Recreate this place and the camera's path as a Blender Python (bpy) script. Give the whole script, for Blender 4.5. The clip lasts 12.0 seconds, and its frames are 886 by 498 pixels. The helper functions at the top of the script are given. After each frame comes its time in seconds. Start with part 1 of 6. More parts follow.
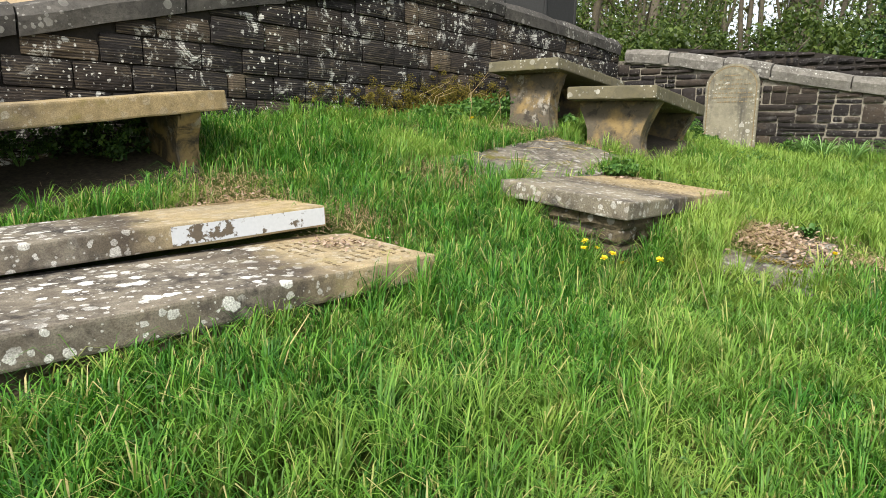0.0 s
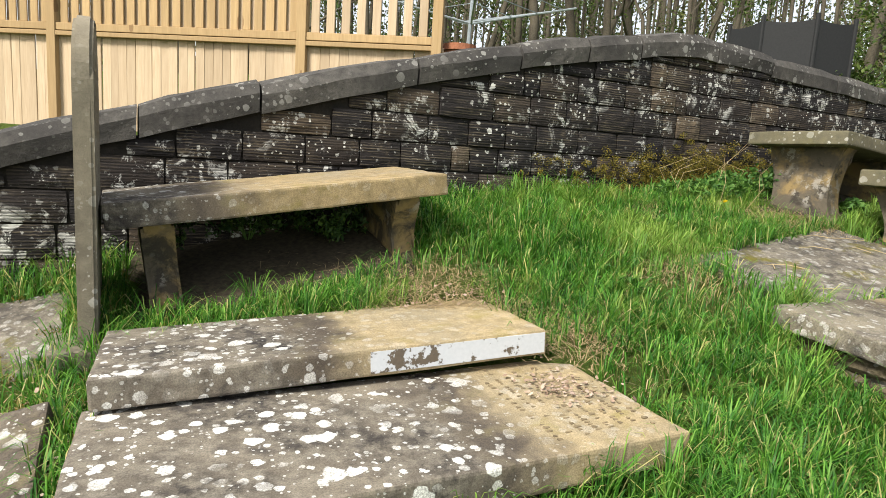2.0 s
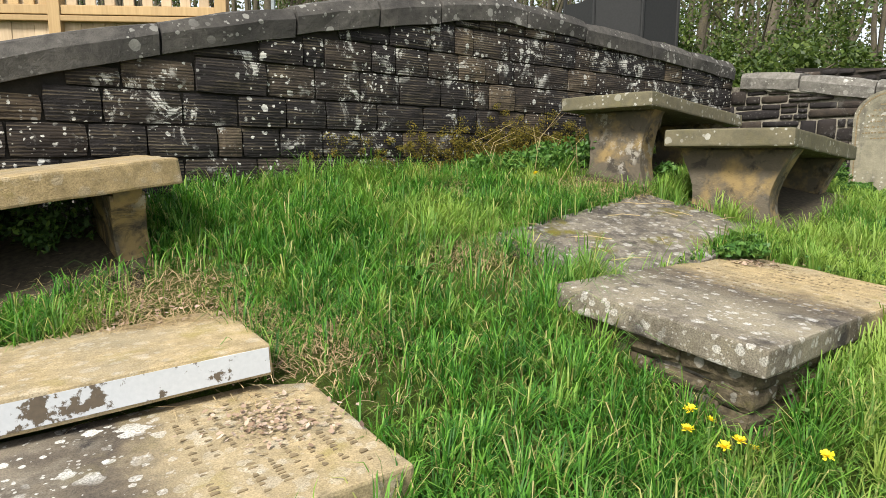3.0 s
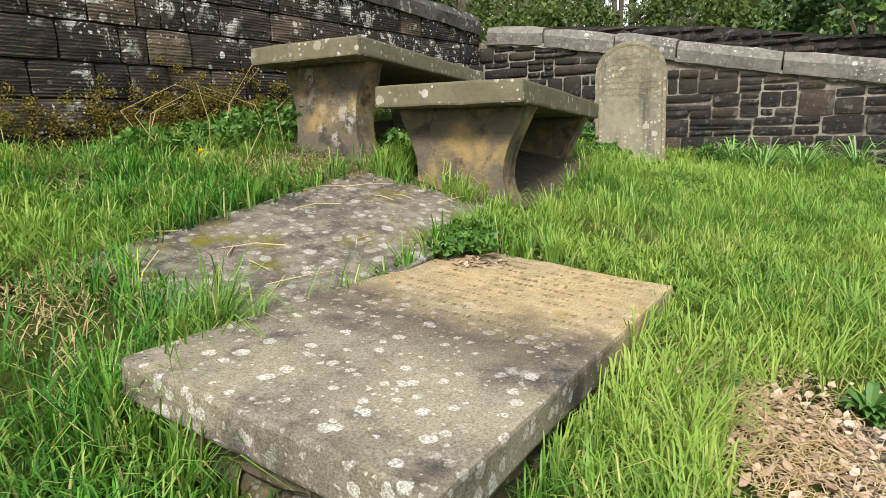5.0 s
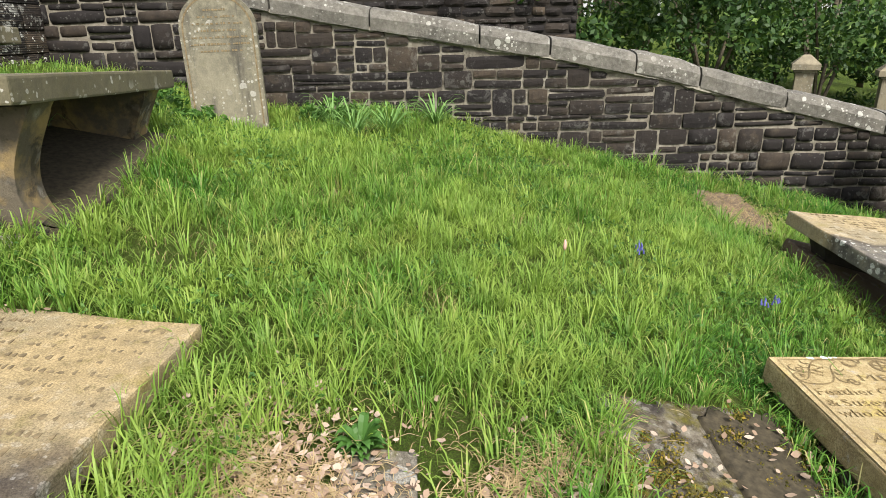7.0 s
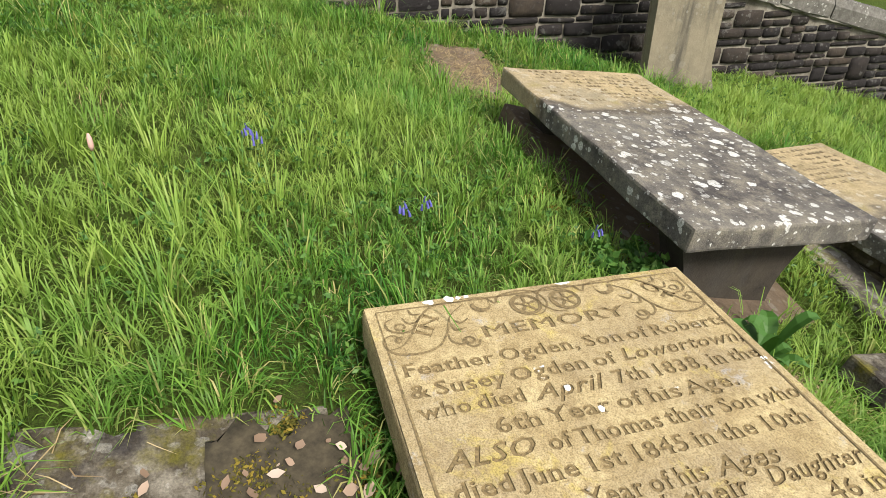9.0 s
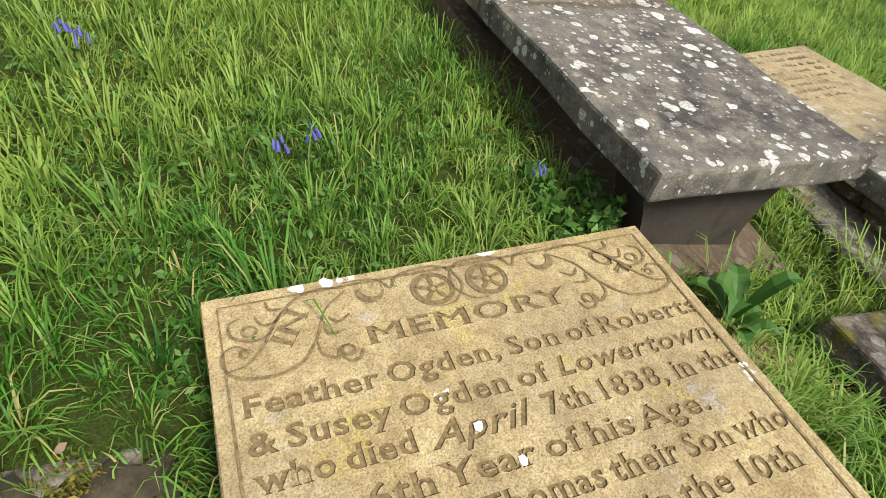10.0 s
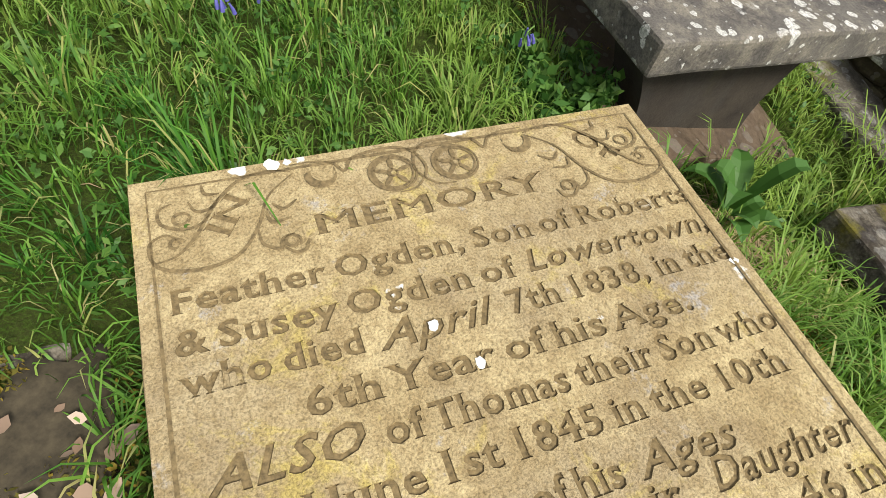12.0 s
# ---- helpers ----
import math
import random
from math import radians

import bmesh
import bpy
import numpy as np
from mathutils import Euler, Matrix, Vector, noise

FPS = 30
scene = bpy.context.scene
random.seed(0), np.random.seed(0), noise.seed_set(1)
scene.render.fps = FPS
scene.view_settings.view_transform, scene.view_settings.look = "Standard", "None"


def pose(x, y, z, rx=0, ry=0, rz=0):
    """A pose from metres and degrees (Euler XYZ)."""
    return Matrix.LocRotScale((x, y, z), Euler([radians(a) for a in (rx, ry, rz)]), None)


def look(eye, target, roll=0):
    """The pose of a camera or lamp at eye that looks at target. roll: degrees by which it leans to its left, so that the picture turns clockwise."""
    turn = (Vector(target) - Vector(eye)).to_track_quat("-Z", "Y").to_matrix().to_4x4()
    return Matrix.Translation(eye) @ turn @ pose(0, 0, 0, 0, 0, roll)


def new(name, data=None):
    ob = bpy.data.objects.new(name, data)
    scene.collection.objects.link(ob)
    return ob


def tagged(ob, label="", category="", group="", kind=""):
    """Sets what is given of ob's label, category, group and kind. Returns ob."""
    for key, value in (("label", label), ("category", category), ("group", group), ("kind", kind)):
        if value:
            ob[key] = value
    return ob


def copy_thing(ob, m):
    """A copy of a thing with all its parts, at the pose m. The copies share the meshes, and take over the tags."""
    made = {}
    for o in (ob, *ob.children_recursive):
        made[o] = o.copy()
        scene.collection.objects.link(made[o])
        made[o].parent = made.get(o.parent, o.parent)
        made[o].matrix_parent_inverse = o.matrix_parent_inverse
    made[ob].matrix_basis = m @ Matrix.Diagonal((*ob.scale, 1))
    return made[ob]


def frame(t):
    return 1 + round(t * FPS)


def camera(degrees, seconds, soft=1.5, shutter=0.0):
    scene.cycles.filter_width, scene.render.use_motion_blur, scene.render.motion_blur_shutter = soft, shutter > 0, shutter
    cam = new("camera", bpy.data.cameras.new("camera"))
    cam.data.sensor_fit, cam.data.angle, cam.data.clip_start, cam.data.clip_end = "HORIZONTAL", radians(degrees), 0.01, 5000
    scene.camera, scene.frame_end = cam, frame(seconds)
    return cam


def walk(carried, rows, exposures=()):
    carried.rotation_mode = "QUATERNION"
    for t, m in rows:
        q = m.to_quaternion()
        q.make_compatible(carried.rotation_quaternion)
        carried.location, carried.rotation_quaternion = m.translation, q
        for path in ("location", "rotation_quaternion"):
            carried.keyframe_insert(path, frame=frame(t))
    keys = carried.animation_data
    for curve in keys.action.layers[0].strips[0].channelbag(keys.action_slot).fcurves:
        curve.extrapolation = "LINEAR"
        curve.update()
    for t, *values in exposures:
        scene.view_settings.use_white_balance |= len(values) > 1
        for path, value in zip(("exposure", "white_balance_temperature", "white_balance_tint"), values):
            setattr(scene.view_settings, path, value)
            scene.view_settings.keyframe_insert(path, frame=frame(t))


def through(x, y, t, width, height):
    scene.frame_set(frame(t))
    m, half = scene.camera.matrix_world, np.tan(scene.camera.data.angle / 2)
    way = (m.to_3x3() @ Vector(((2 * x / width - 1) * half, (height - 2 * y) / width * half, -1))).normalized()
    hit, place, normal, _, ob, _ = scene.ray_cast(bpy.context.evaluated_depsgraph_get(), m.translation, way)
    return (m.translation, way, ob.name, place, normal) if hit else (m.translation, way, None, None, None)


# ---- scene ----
cam = camera(71.0, 12.0, 0.3)
# seconds, eye x y z, yaw, pitch, roll
ROWS = [
    (0.0, -0.026, 0.268, 1.516, -0.98, -10.82, 1.20),
    (0.5, -0.418, 0.365, 1.651, 4.73, -9.18, 4.16),
    (1.0, -0.423, 0.532, 1.710, 13.60, -7.86, 3.55),
    (1.5, -0.355, 0.731, 1.726, 17.94, -7.98, 3.05),
    (2.0, -0.237, 0.898, 1.842, 18.00, -8.54, 3.64),
    (2.5, -0.031, 1.324, 1.748, 12.89, -8.20, 2.56),
    (3.0, 0.275, 1.607, 1.770, 7.91, -8.83, 0.33),
    (3.5, 0.440, 1.827, 1.735, 3.16, -9.78, -1.33),
    (5.3, 1.010, 2.820, 1.751, -13.24, -12.95, -2.93),
    (5.5, 1.065, 2.806, 1.829, -15.41, -14.38, -3.92),
    (6.0, 1.180, 2.765, 1.940, -23.48, -16.66, -2.60),
    (6.5, 1.302, 2.715, 2.059, -33.38, -19.55, -1.70),
    (7.0, 1.576, 2.775, 2.077, -39.49, -19.67, -1.10),
    (7.5, 1.927, 2.643, 2.066, -44.12, -21.94, -1.55),
    (9.5, 3.383, 2.825, 1.685, -57.86, -36.33, 2.60),
    (10.0, 3.581, 2.898, 1.642, -60.11, -41.83, 4.20),
    (10.5, 3.695, 2.873, 1.602, -58.70, -46.74, 4.40),
    (11.0, 3.707, 2.876, 1.564, -59.73, -49.27, 4.60),
    (11.5, 3.713, 2.867, 1.546, -59.19, -50.97, 4.90),
    (12.0, 3.702, 2.879, 1.551, -60.87, -52.36, 5.40),
]
EXPOSURE = [(0.0, 1.08), (7.5, 1.0), (9.5, 0.78), (12.0, 0.64)]
walk(cam, [(t, pose(x, y, z, 90 + p, 0, w) @ pose(0, 0, 0, 0, 0, r)) for t, x, y, z, w, p, r in ROWS], EXPOSURE)

# ---- light: a bright, thinly clouded sky with a soft sun ----
SUN_EL, SUN_ROT = 48.0, 200.0
world = bpy.data.worlds.new("sky")
scene.world = world
world.use_nodes = True
wn = world.node_tree.nodes
sky = wn.new("ShaderNodeTexSky")
sky.sky_type, sky.sun_disc = "NISHITA", False
sky.sun_elevation, sky.sun_rotation = radians(SUN_EL), radians(SUN_ROT)
sky.dust_density, sky.ozone_density = 4.0, 0.6
wn["Background"].inputs["Strength"].default_value = 0.115
veil = wn.new("ShaderNodeMix")
veil.data_type = "RGBA"
veil.inputs[0].default_value, veil.inputs[7].default_value = 0.55, (6.0, 6.0, 5.9, 1)
world.node_tree.links.new(sky.outputs[0], veil.inputs[6])
world.node_tree.links.new(veil.outputs[2], wn["Background"].inputs["Color"])
sun = new("sun", bpy.data.lights.new("sun", "SUN"))
sun.data.energy, sun.data.angle, sun.data.color = 3.4, radians(14), (1.0, 0.95, 0.86)
sun_dir = Vector((math.sin(radians(SUN_ROT)) * math.cos(radians(SUN_EL)), math.cos(radians(SUN_ROT)) * math.cos(radians(SUN_EL)), math.sin(radians(SUN_EL))))
sun.matrix_basis = look((0, 0, 30), Vector((0, 0, 30)) - sun_dir)


# ---- materials ----
class Nodes:
    """A short hand for one node material."""

    def __init__(self, name, rough=0.85, spec=0.3):
        self.mat = bpy.data.materials.new(name)
        self.mat.use_nodes = True
        self.tree = self.mat.node_tree
        self.bsdf = self.tree.nodes["Principled BSDF"]
        self.bsdf.inputs["Roughness"].default_value = rough
        self.bsdf.inputs["Specular IOR Level"].default_value = spec
        self.coord = self.tree.nodes.new("ShaderNodeTexCoord")

    def node(self, kind, **inputs):
        n = self.tree.nodes.new("ShaderNode" + kind)
        for key, value in inputs.items():
            self.put(n.inputs[key.replace("_", " ")], value)
        return n

    def put(self, socket, value):
        if isinstance(value, bpy.types.NodeSocket):
            self.tree.links.new(value, socket)
        else:
            socket.default_value = value

    def place(self, space="Object", scale=(1, 1, 1), shift=(0, 0, 0)):
        m = self.node("Mapping", Vector=self.coord.outputs[space])
        m.inputs["Scale"].default_value, m.inputs["Location"].default_value = scale, shift
        return m.outputs[0]

    def noise(self, vec, scale, detail=5.0, rough=0.6, distort=0.0):
        return self.node("TexNoise", Vector=vec, Scale=scale, Detail=detail, Roughness=rough, Distortion=distort).outputs["Fac"]

    def ramp(self, fac, *stops):
        n = self.node("ValToRGB", Fac=fac)
        e = n.color_ramp.elements
        while len(e) < len(stops):
            e.new(0.5)
        for el, (p, c) in zip(e, stops):
            el.position = p
            el.color = (*c, 1) if isinstance(c, tuple) else (c, c, c, 1)
        return n.outputs[0]

    def mix(self, fac, a, b, how="MIX"):
        n = self.tree.nodes.new("ShaderNodeMix")
        n.data_type, n.blend_type = "RGBA", how
        for sock, value in ((n.inputs[0], fac), (n.inputs[6], a), (n.inputs[7], b)):
            if isinstance(value, tuple) and len(value) == 3:
                value = (*value, 1)
            self.put(sock, value)
        return n.outputs[2]

    def math(self, op, a, b=0.0):
        n = self.tree.nodes.new("ShaderNodeMath")
        n.operation = op
        self.put(n.inputs[0], a)
        self.put(n.inputs[1], b)
        return n.outputs[0]

    def axis(self, vec, k):
        return self.node("SeparateXYZ", Vector=vec).outputs[k]

    def bump(self, height, strength=0.4, distance=0.01):
        n = self.node("Bump", Height=height, Strength=strength, Distance=distance)
        self.tree.links.new(n.outputs[0], self.bsdf.inputs["Normal"])

    def done(self, colour, rough=None):
        self.put(self.bsdf.inputs["Base Color"], colour)
        if rough is not None:
            self.put(self.bsdf.inputs["Roughness"], rough)
        return self.mat

    def spots(self, vec, scale, size, warp=0.09, power=2.0):
        """Round patches of uneven size: 1 inside them."""
        w = self.node("TexNoise", Vector=vec, Scale=scale * 2.2, Detail=3.0).outputs["Color"]
        v = self.mix(warp / scale * 1.6, vec, w, "LINEAR_LIGHT")
        cell = self.node("TexVoronoi", Vector=v, Scale=scale, Randomness=0.9)
        chance = self.axis(cell.outputs["Color"], 0)
        radius = self.math("MULTIPLY", self.math("POWER", chance, power), size)
        return self.ramp(self.math("SUBTRACT", self.math("ADD", radius, 0.5), cell.outputs["Distance"]), (0.5, 0.0), (0.53, 1.0))


def slab_material(name, clean=(9.0, 10.0), lichen=1.0, sand=(0.42, 0.335, 0.195), dark=(0.036, 0.033, 0.032), mid=(0.225, 0.195, 0.150), moss=0.0, shift=0.0, bare=0.82, speck=0.45, grain=170.0, disc=0.85):
    """Weathered sandstone: dark crust, white lichen discs, and a stretch of clean sandy stone along the local x."""
    s = Nodes(name, 0.92, 0.15)
    v = s.place("Object", shift=(shift, shift * 0.7, shift * 0.3))
    big, fine, grit = s.noise(v, 2.2, 5, 0.65), s.noise(v, 14, 6, 0.7), s.noise(v, grain, 4, 0.7)
    crust = s.mix(s.ramp(big, (0.36, 0.0), (0.64, 1.0)), dark, mid)
    crust = s.mix(s.ramp(fine, (0.44, 0.0), (0.66, 0.8)), crust, (0.26, 0.235, 0.19))
    crust = s.mix(s.ramp(s.noise(v, 4.3, 5, 0.65), (0.54, 0.0), (0.66, 0.7)), crust, (0.032, 0.029, 0.032))
    light = s.mix(s.ramp(fine, (0.36, 0.0), (0.66, 1.0)), sand, tuple(c * 0.58 for c in sand))
    light = s.mix(s.ramp(big, (0.45, 0.0), (0.70, 0.65)), light, (0.24, 0.215, 0.16))
    edge = s.math("ADD", s.axis(s.coord.outputs["Object"], 0), s.math("MULTIPLY", s.math("SUBTRACT", big, 0.5), 0.9))
    zone = s.ramp(s.math("DIVIDE", s.math("SUBTRACT", edge, clean[0]), clean[1] - clean[0]), (0.0, 0.0), (1.0, 1.0))
    col = s.mix(zone, crust, light)
    fringe = s.ramp(zone, (0.0, 0.0), (0.35, 0.75), (0.8, 0.0))
    col = s.mix(fringe, col, (0.045, 0.038, 0.038))
    thin = s.math("SUBTRACT", 1.0, s.math("MULTIPLY", zone, bare))
    many = s.ramp(s.noise(v, 1.7, 3, 0.5), (0.40, 0.10), (0.50, 1.0))
    l1 = s.math("MULTIPLY", s.math("MULTIPLY", s.math("MAXIMUM", s.spots(v, 8.0, 0.38 * disc, 0.16, 0.9), s.spots(s.place("Object", shift=(5.3 + shift, 2.1, 0.4)), 12.0, 0.42 * disc, 0.16, 0.7)), many), thin)
    l2 = s.math("MULTIPLY", s.spots(v, 21.0, 0.44, 0.12, 1.0), s.math("MULTIPLY", thin, s.ramp(big, (0.40, 0.0), (0.5, 1.0))))
    l3 = s.math("MULTIPLY", s.spots(v, 48.0, 0.36, 0.12, 1.6), thin)
    white = s.mix(s.ramp(grit, (0.35, 0.0), (0.6, 1.0)), (0.46, 0.46, 0.43), (0.80, 0.80, 0.76))
    white = s.mix(s.ramp(s.noise(v, 5.0, 3), (0.5, 0.0), (0.68, 0.5)), white, (0.38, 0.40, 0.37))
    for mask, amount in ((l3, 0.55), (l2, 0.8), (l1, 0.92)):
        col = s.mix(s.math("MULTIPLY", mask, amount * min(1.0, lichen)), col, white)
    if moss:
        col = s.mix(s.ramp(s.noise(v, 3.2, 6, 0.7), (0.60 - 0.1 * moss, 0.0), (0.70 - 0.1 * moss, 0.9)), col, s.mix(fine, (0.07, 0.075, 0.01), (0.17, 0.14, 0.02)))
    col = s.mix(s.ramp(s.noise(v, 7.0, 4, 0.6), (0.56, 0.0), (0.72, 0.45)), col, s.mix(zone, (0.13, 0.115, 0.085), (0.30, 0.25, 0.07)))
    col = s.mix(speck, col, s.ramp(grit, (0.36, 0.18), (0.60, 1.0)), "MULTIPLY")
    s.bump(s.math("ADD", s.math("MULTIPLY", grit, 0.5), s.math("ADD", fine, s.math("MULTIPLY", l1, 0.12))), 0.55, 0.012)
    return s.done(col)


def block_material(name, tooled=True, dotted=0.85, soot=0.0):
    """Soot-black gritstone blocks with brown and ochre ones among them, white lichen and green-gold moss low down."""
    s = Nodes(name, 0.9, 0.2)
    w = s.node("NewGeometry").outputs["Position"]
    rnd = s.node("ObjectInfo").outputs["Random"]
    isl = s.node("NewGeometry").outputs["Random Per Island"]
    one = s.math("FRACT", s.math("ADD", rnd, isl))
    col = s.ramp(one, (0.0, (0.013, 0.012, 0.013)), (0.40, (0.022, 0.019, 0.018)), (0.66, (0.038, 0.030, 0.024)), (0.84, (0.062, 0.049, 0.037)), (0.97, (0.095, 0.072, 0.05)), (1.0, (0.13, 0.10, 0.068)))
    big, fine, grit = s.noise(w, 1.6, 4, 0.6), s.noise(w, 11, 6, 0.7), s.noise(w, 90, 4, 0.7)
    col = s.mix(s.ramp(fine, (0.40, 0.0), (0.72, 0.8)), col, (0.017, 0.015, 0.016))
    col = s.mix(s.ramp(s.noise(w, 5.0, 5, 0.7), (0.60, 0.0), (0.72, 0.45)), col, (0.15, 0.12, 0.08))
    wash = s.math("MULTIPLY", s.ramp(s.noise(w, 7.0, 7, 0.8, 0.6), (0.54, 0.0), (0.58, 1.0)), s.ramp(big, (0.48, 0.0), (0.58, 1.0)))
    dots = s.math("MULTIPLY", s.math("MAXIMUM", s.spots(w, 30.0, 0.36, 0.2, 1.3), s.spots(w, 17.0, 0.40, 0.2, 2.4)), s.ramp(s.noise(w, 2.6, 3, 0.5), (0.42, 0.0), (0.55, 1.0)))
    col = s.mix(s.math("MULTIPLY", s.math("MAXIMUM", wash, dots), dotted), col, (0.62, 0.62, 0.58))
    drag = s.node("Mapping", Vector=w)
    drag.inputs["Scale"].default_value = (3.5, 3.5, 62.0)
    wave = s.node("TexWave", Vector=w, Scale=17.0, Distortion=2.2, Detail=2.0, Detail_Scale=1.4)
    wave.bands_direction = "Z"
    rib = s.math("ADD", s.math("MULTIPLY", s.noise(drag.outputs[0], 1.0, 3, 0.6, 0.3), 0.80), s.math("MULTIPLY", wave.outputs["Fac"], 0.18))
    if tooled:
        col = s.mix(s.ramp(rib, (0.36, 0.75), (0.52, 0.0)), col, (0.012, 0.011, 0.011))
        col = s.mix(s.math("MULTIPLY", s.ramp(rib, (0.52, 0.0), (0.62, 0.65)), s.ramp(s.noise(w, 3.0, 4), (0.42, 0.0), (0.62, 1.0))), col, (0.15, 0.125, 0.085))
    if soot:
        col = s.mix(soot, col, (0.016, 0.014, 0.014))
    h = s.math("ADD", fine, s.math("MULTIPLY", grit, 0.4))
    s.bump(s.math("ADD", h, s.math("MULTIPLY", rib, 0.9 if tooled else 0.0)), 0.7, 0.015)
    return s.done(col)


def plain_stone(name, a, b, c, scale=6.0, lichen=0.5, mossy=0.0, bump=0.5, streak=0.0):
    s = Nodes(name, 0.9, 0.2)
    w = s.node("NewGeometry").outputs["Position"]
    rnd = s.node("ObjectInfo").outputs["Random"]
    big, fine, grit = s.noise(w, scale * 0.35, 4, 0.6), s.noise(w, scale * 2.4, 6, 0.7), s.noise(w, 110, 4, 0.7)
    col = s.mix(s.ramp(big, (0.35, 0.0), (0.65, 1.0)), a, b)
    col = s.mix(s.ramp(fine, (0.42, 0.0), (0.72, 0.8)), col, c)
    col = s.mix(s.math("MULTIPLY", rnd, 0.35), col, tuple(k * 0.5 for k in a))
    if streak:
        run = s.node("Mapping", Vector=w)
        run.inputs["Scale"].default_value = (9.0, 9.0, 0.9)
        col = s.mix(s.ramp(s.noise(run.outputs[0], 1.0, 5, 0.6), (0.52, 0.0), (0.70, streak)), col, (0.055, 0.052, 0.047))
    dots = s.math("MULTIPLY", s.math("MAXIMUM", s.spots(w, 13.0, 0.45), s.spots(w, 33.0, 0.45)), s.ramp(s.noise(w, 2.1, 3), (0.42, 0.0), (0.58, 1.0)))
    col = s.mix(s.math("MULTIPLY", dots, lichen), col, (0.55, 0.55, 0.51))
    if mossy:
        col = s.mix(s.ramp(s.noise(w, 4.0, 6, 0.7), (0.55, 0.0), (0.68, mossy)), col, (0.11, 0.105, 0.02))
    col = s.mix(0.3, col, s.ramp(grit, (0.3, 0.4), (0.7, 1.0)), "MULTIPLY")
    s.bump(s.math("ADD", fine, s.math("MULTIPLY", grit, 0.4)), bump, 0.012)
    return s.done(col)


def leaf_material(name, *stops, rough=0.55, spec=0.35, through=0.25, patch=None, patch_scale=0.9, tuft=False):
    """Leaves and blades: the hue varies from one to the next, and in patches over the ground."""
    s = Nodes(name, rough, spec)
    isl = s.node("NewGeometry").outputs["Random Per Island"]
    w = s.node("NewGeometry").outputs["Position"]
    col = s.ramp(isl, *stops)
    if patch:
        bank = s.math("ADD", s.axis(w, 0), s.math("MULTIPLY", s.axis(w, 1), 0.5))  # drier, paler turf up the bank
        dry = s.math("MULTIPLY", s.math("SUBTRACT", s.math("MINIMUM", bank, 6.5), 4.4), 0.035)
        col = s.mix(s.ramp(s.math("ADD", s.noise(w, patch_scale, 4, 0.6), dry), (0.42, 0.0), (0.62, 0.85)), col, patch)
    if tuft:  # one tuft darker and bluer than the next
        col = s.mix(s.ramp(s.noise(w, 5.5, 3, 0.6), (0.36, 0.60), (0.56, 0.0)), col, (0.50, 0.68, 0.62), "MULTIPLY")
        col = s.mix(s.ramp(s.noise(w, 3.1, 3, 0.6, 0.4), (0.58, 0.0), (0.70, 0.45)), col, (0.38, 0.42, 0.10))
    trans = s.node("BsdfTranslucent", Color=s.mix(0.5, col, (0.5, 0.6, 0.08), "MULTIPLY"))
    s.put(s.bsdf.inputs["Base Color"], col)
    mixer = s.node("MixShader", Fac=through)
    s.tree.links.new(s.bsdf.outputs[0], mixer.inputs[1])
    s.tree.links.new(trans.outputs[0], mixer.inputs[2])
    s.tree.links.new(mixer.outputs[0], s.tree.nodes["Material Output"].inputs["Surface"])
    return s.mat


def wood_material(name, a, b, rough=0.75, stretch=(9, 9, 0.7)):
    s = Nodes(name, rough, 0.25)
    v = s.place("Object", stretch)
    rnd = s.node("ObjectInfo").outputs["Random"]
    vec = s.mix(1.0, v, s.node("CombineXYZ", X=s.math("MULTIPLY", rnd, 37.0), Z=s.math("MULTIPLY", rnd, 11.0)).outputs[0], "ADD")
    grain = s.noise(vec, 4.0, 6, 0.65, 0.4)
    col = s.mix(s.ramp(grain, (0.3, 0.0), (0.7, 1.0)), a, b)
    col = s.mix(s.math("MULTIPLY", rnd, 0.45), col, tuple(k * 0.55 for k in b))
    knots = s.spots(s.place("Object", (1, 1, 0.45)), 7.0, 0.3)
    col = s.mix(s.math("MULTIPLY", knots, 0.6), col, (0.13, 0.07, 0.03))
    s.bump(grain, 0.25, 0.004)
    return s.done(col)


def simple(name, colour, rough=0.6, metal=0.0, vary=0.25, scale=30.0):
    s = Nodes(name, rough, 0.4)
    s.bsdf.inputs["Metallic"].default_value = metal
    n = s.noise(s.place(), scale, 5, 0.65)
    s.bump(n, 0.2, 0.003)
    return s.done(s.mix(s.ramp(n, (0.3, 0.0), (0.7, 1.0)), tuple(c * (1 - vary) for c in colour), tuple(min(1, c * (1 + vary)) for c in colour)))


def flaking_paint():
    s = Nodes("white_flaking_paint", 0.8, 0.25)
    v = s.place()
    n, m = s.noise(v, 9.0, 6, 0.7), s.noise(v, 60, 4, 0.7)
    x = s.axis(s.coord.outputs["Object"], 0)
    worn = s.math("ADD", n, s.math("MULTIPLY", s.math("SUBTRACT", 1.42, x), 0.16))
    col = s.mix(s.ramp(worn, (0.56, 0.0), (0.59, 1.0)), s.mix(m, (0.40, 0.425, 0.455), (0.52, 0.54, 0.56)), s.mix(m, (0.07, 0.06, 0.05), (0.14, 0.11, 0.075)))
    s.bump(worn, 0.4, 0.004)
    return s.done(col)


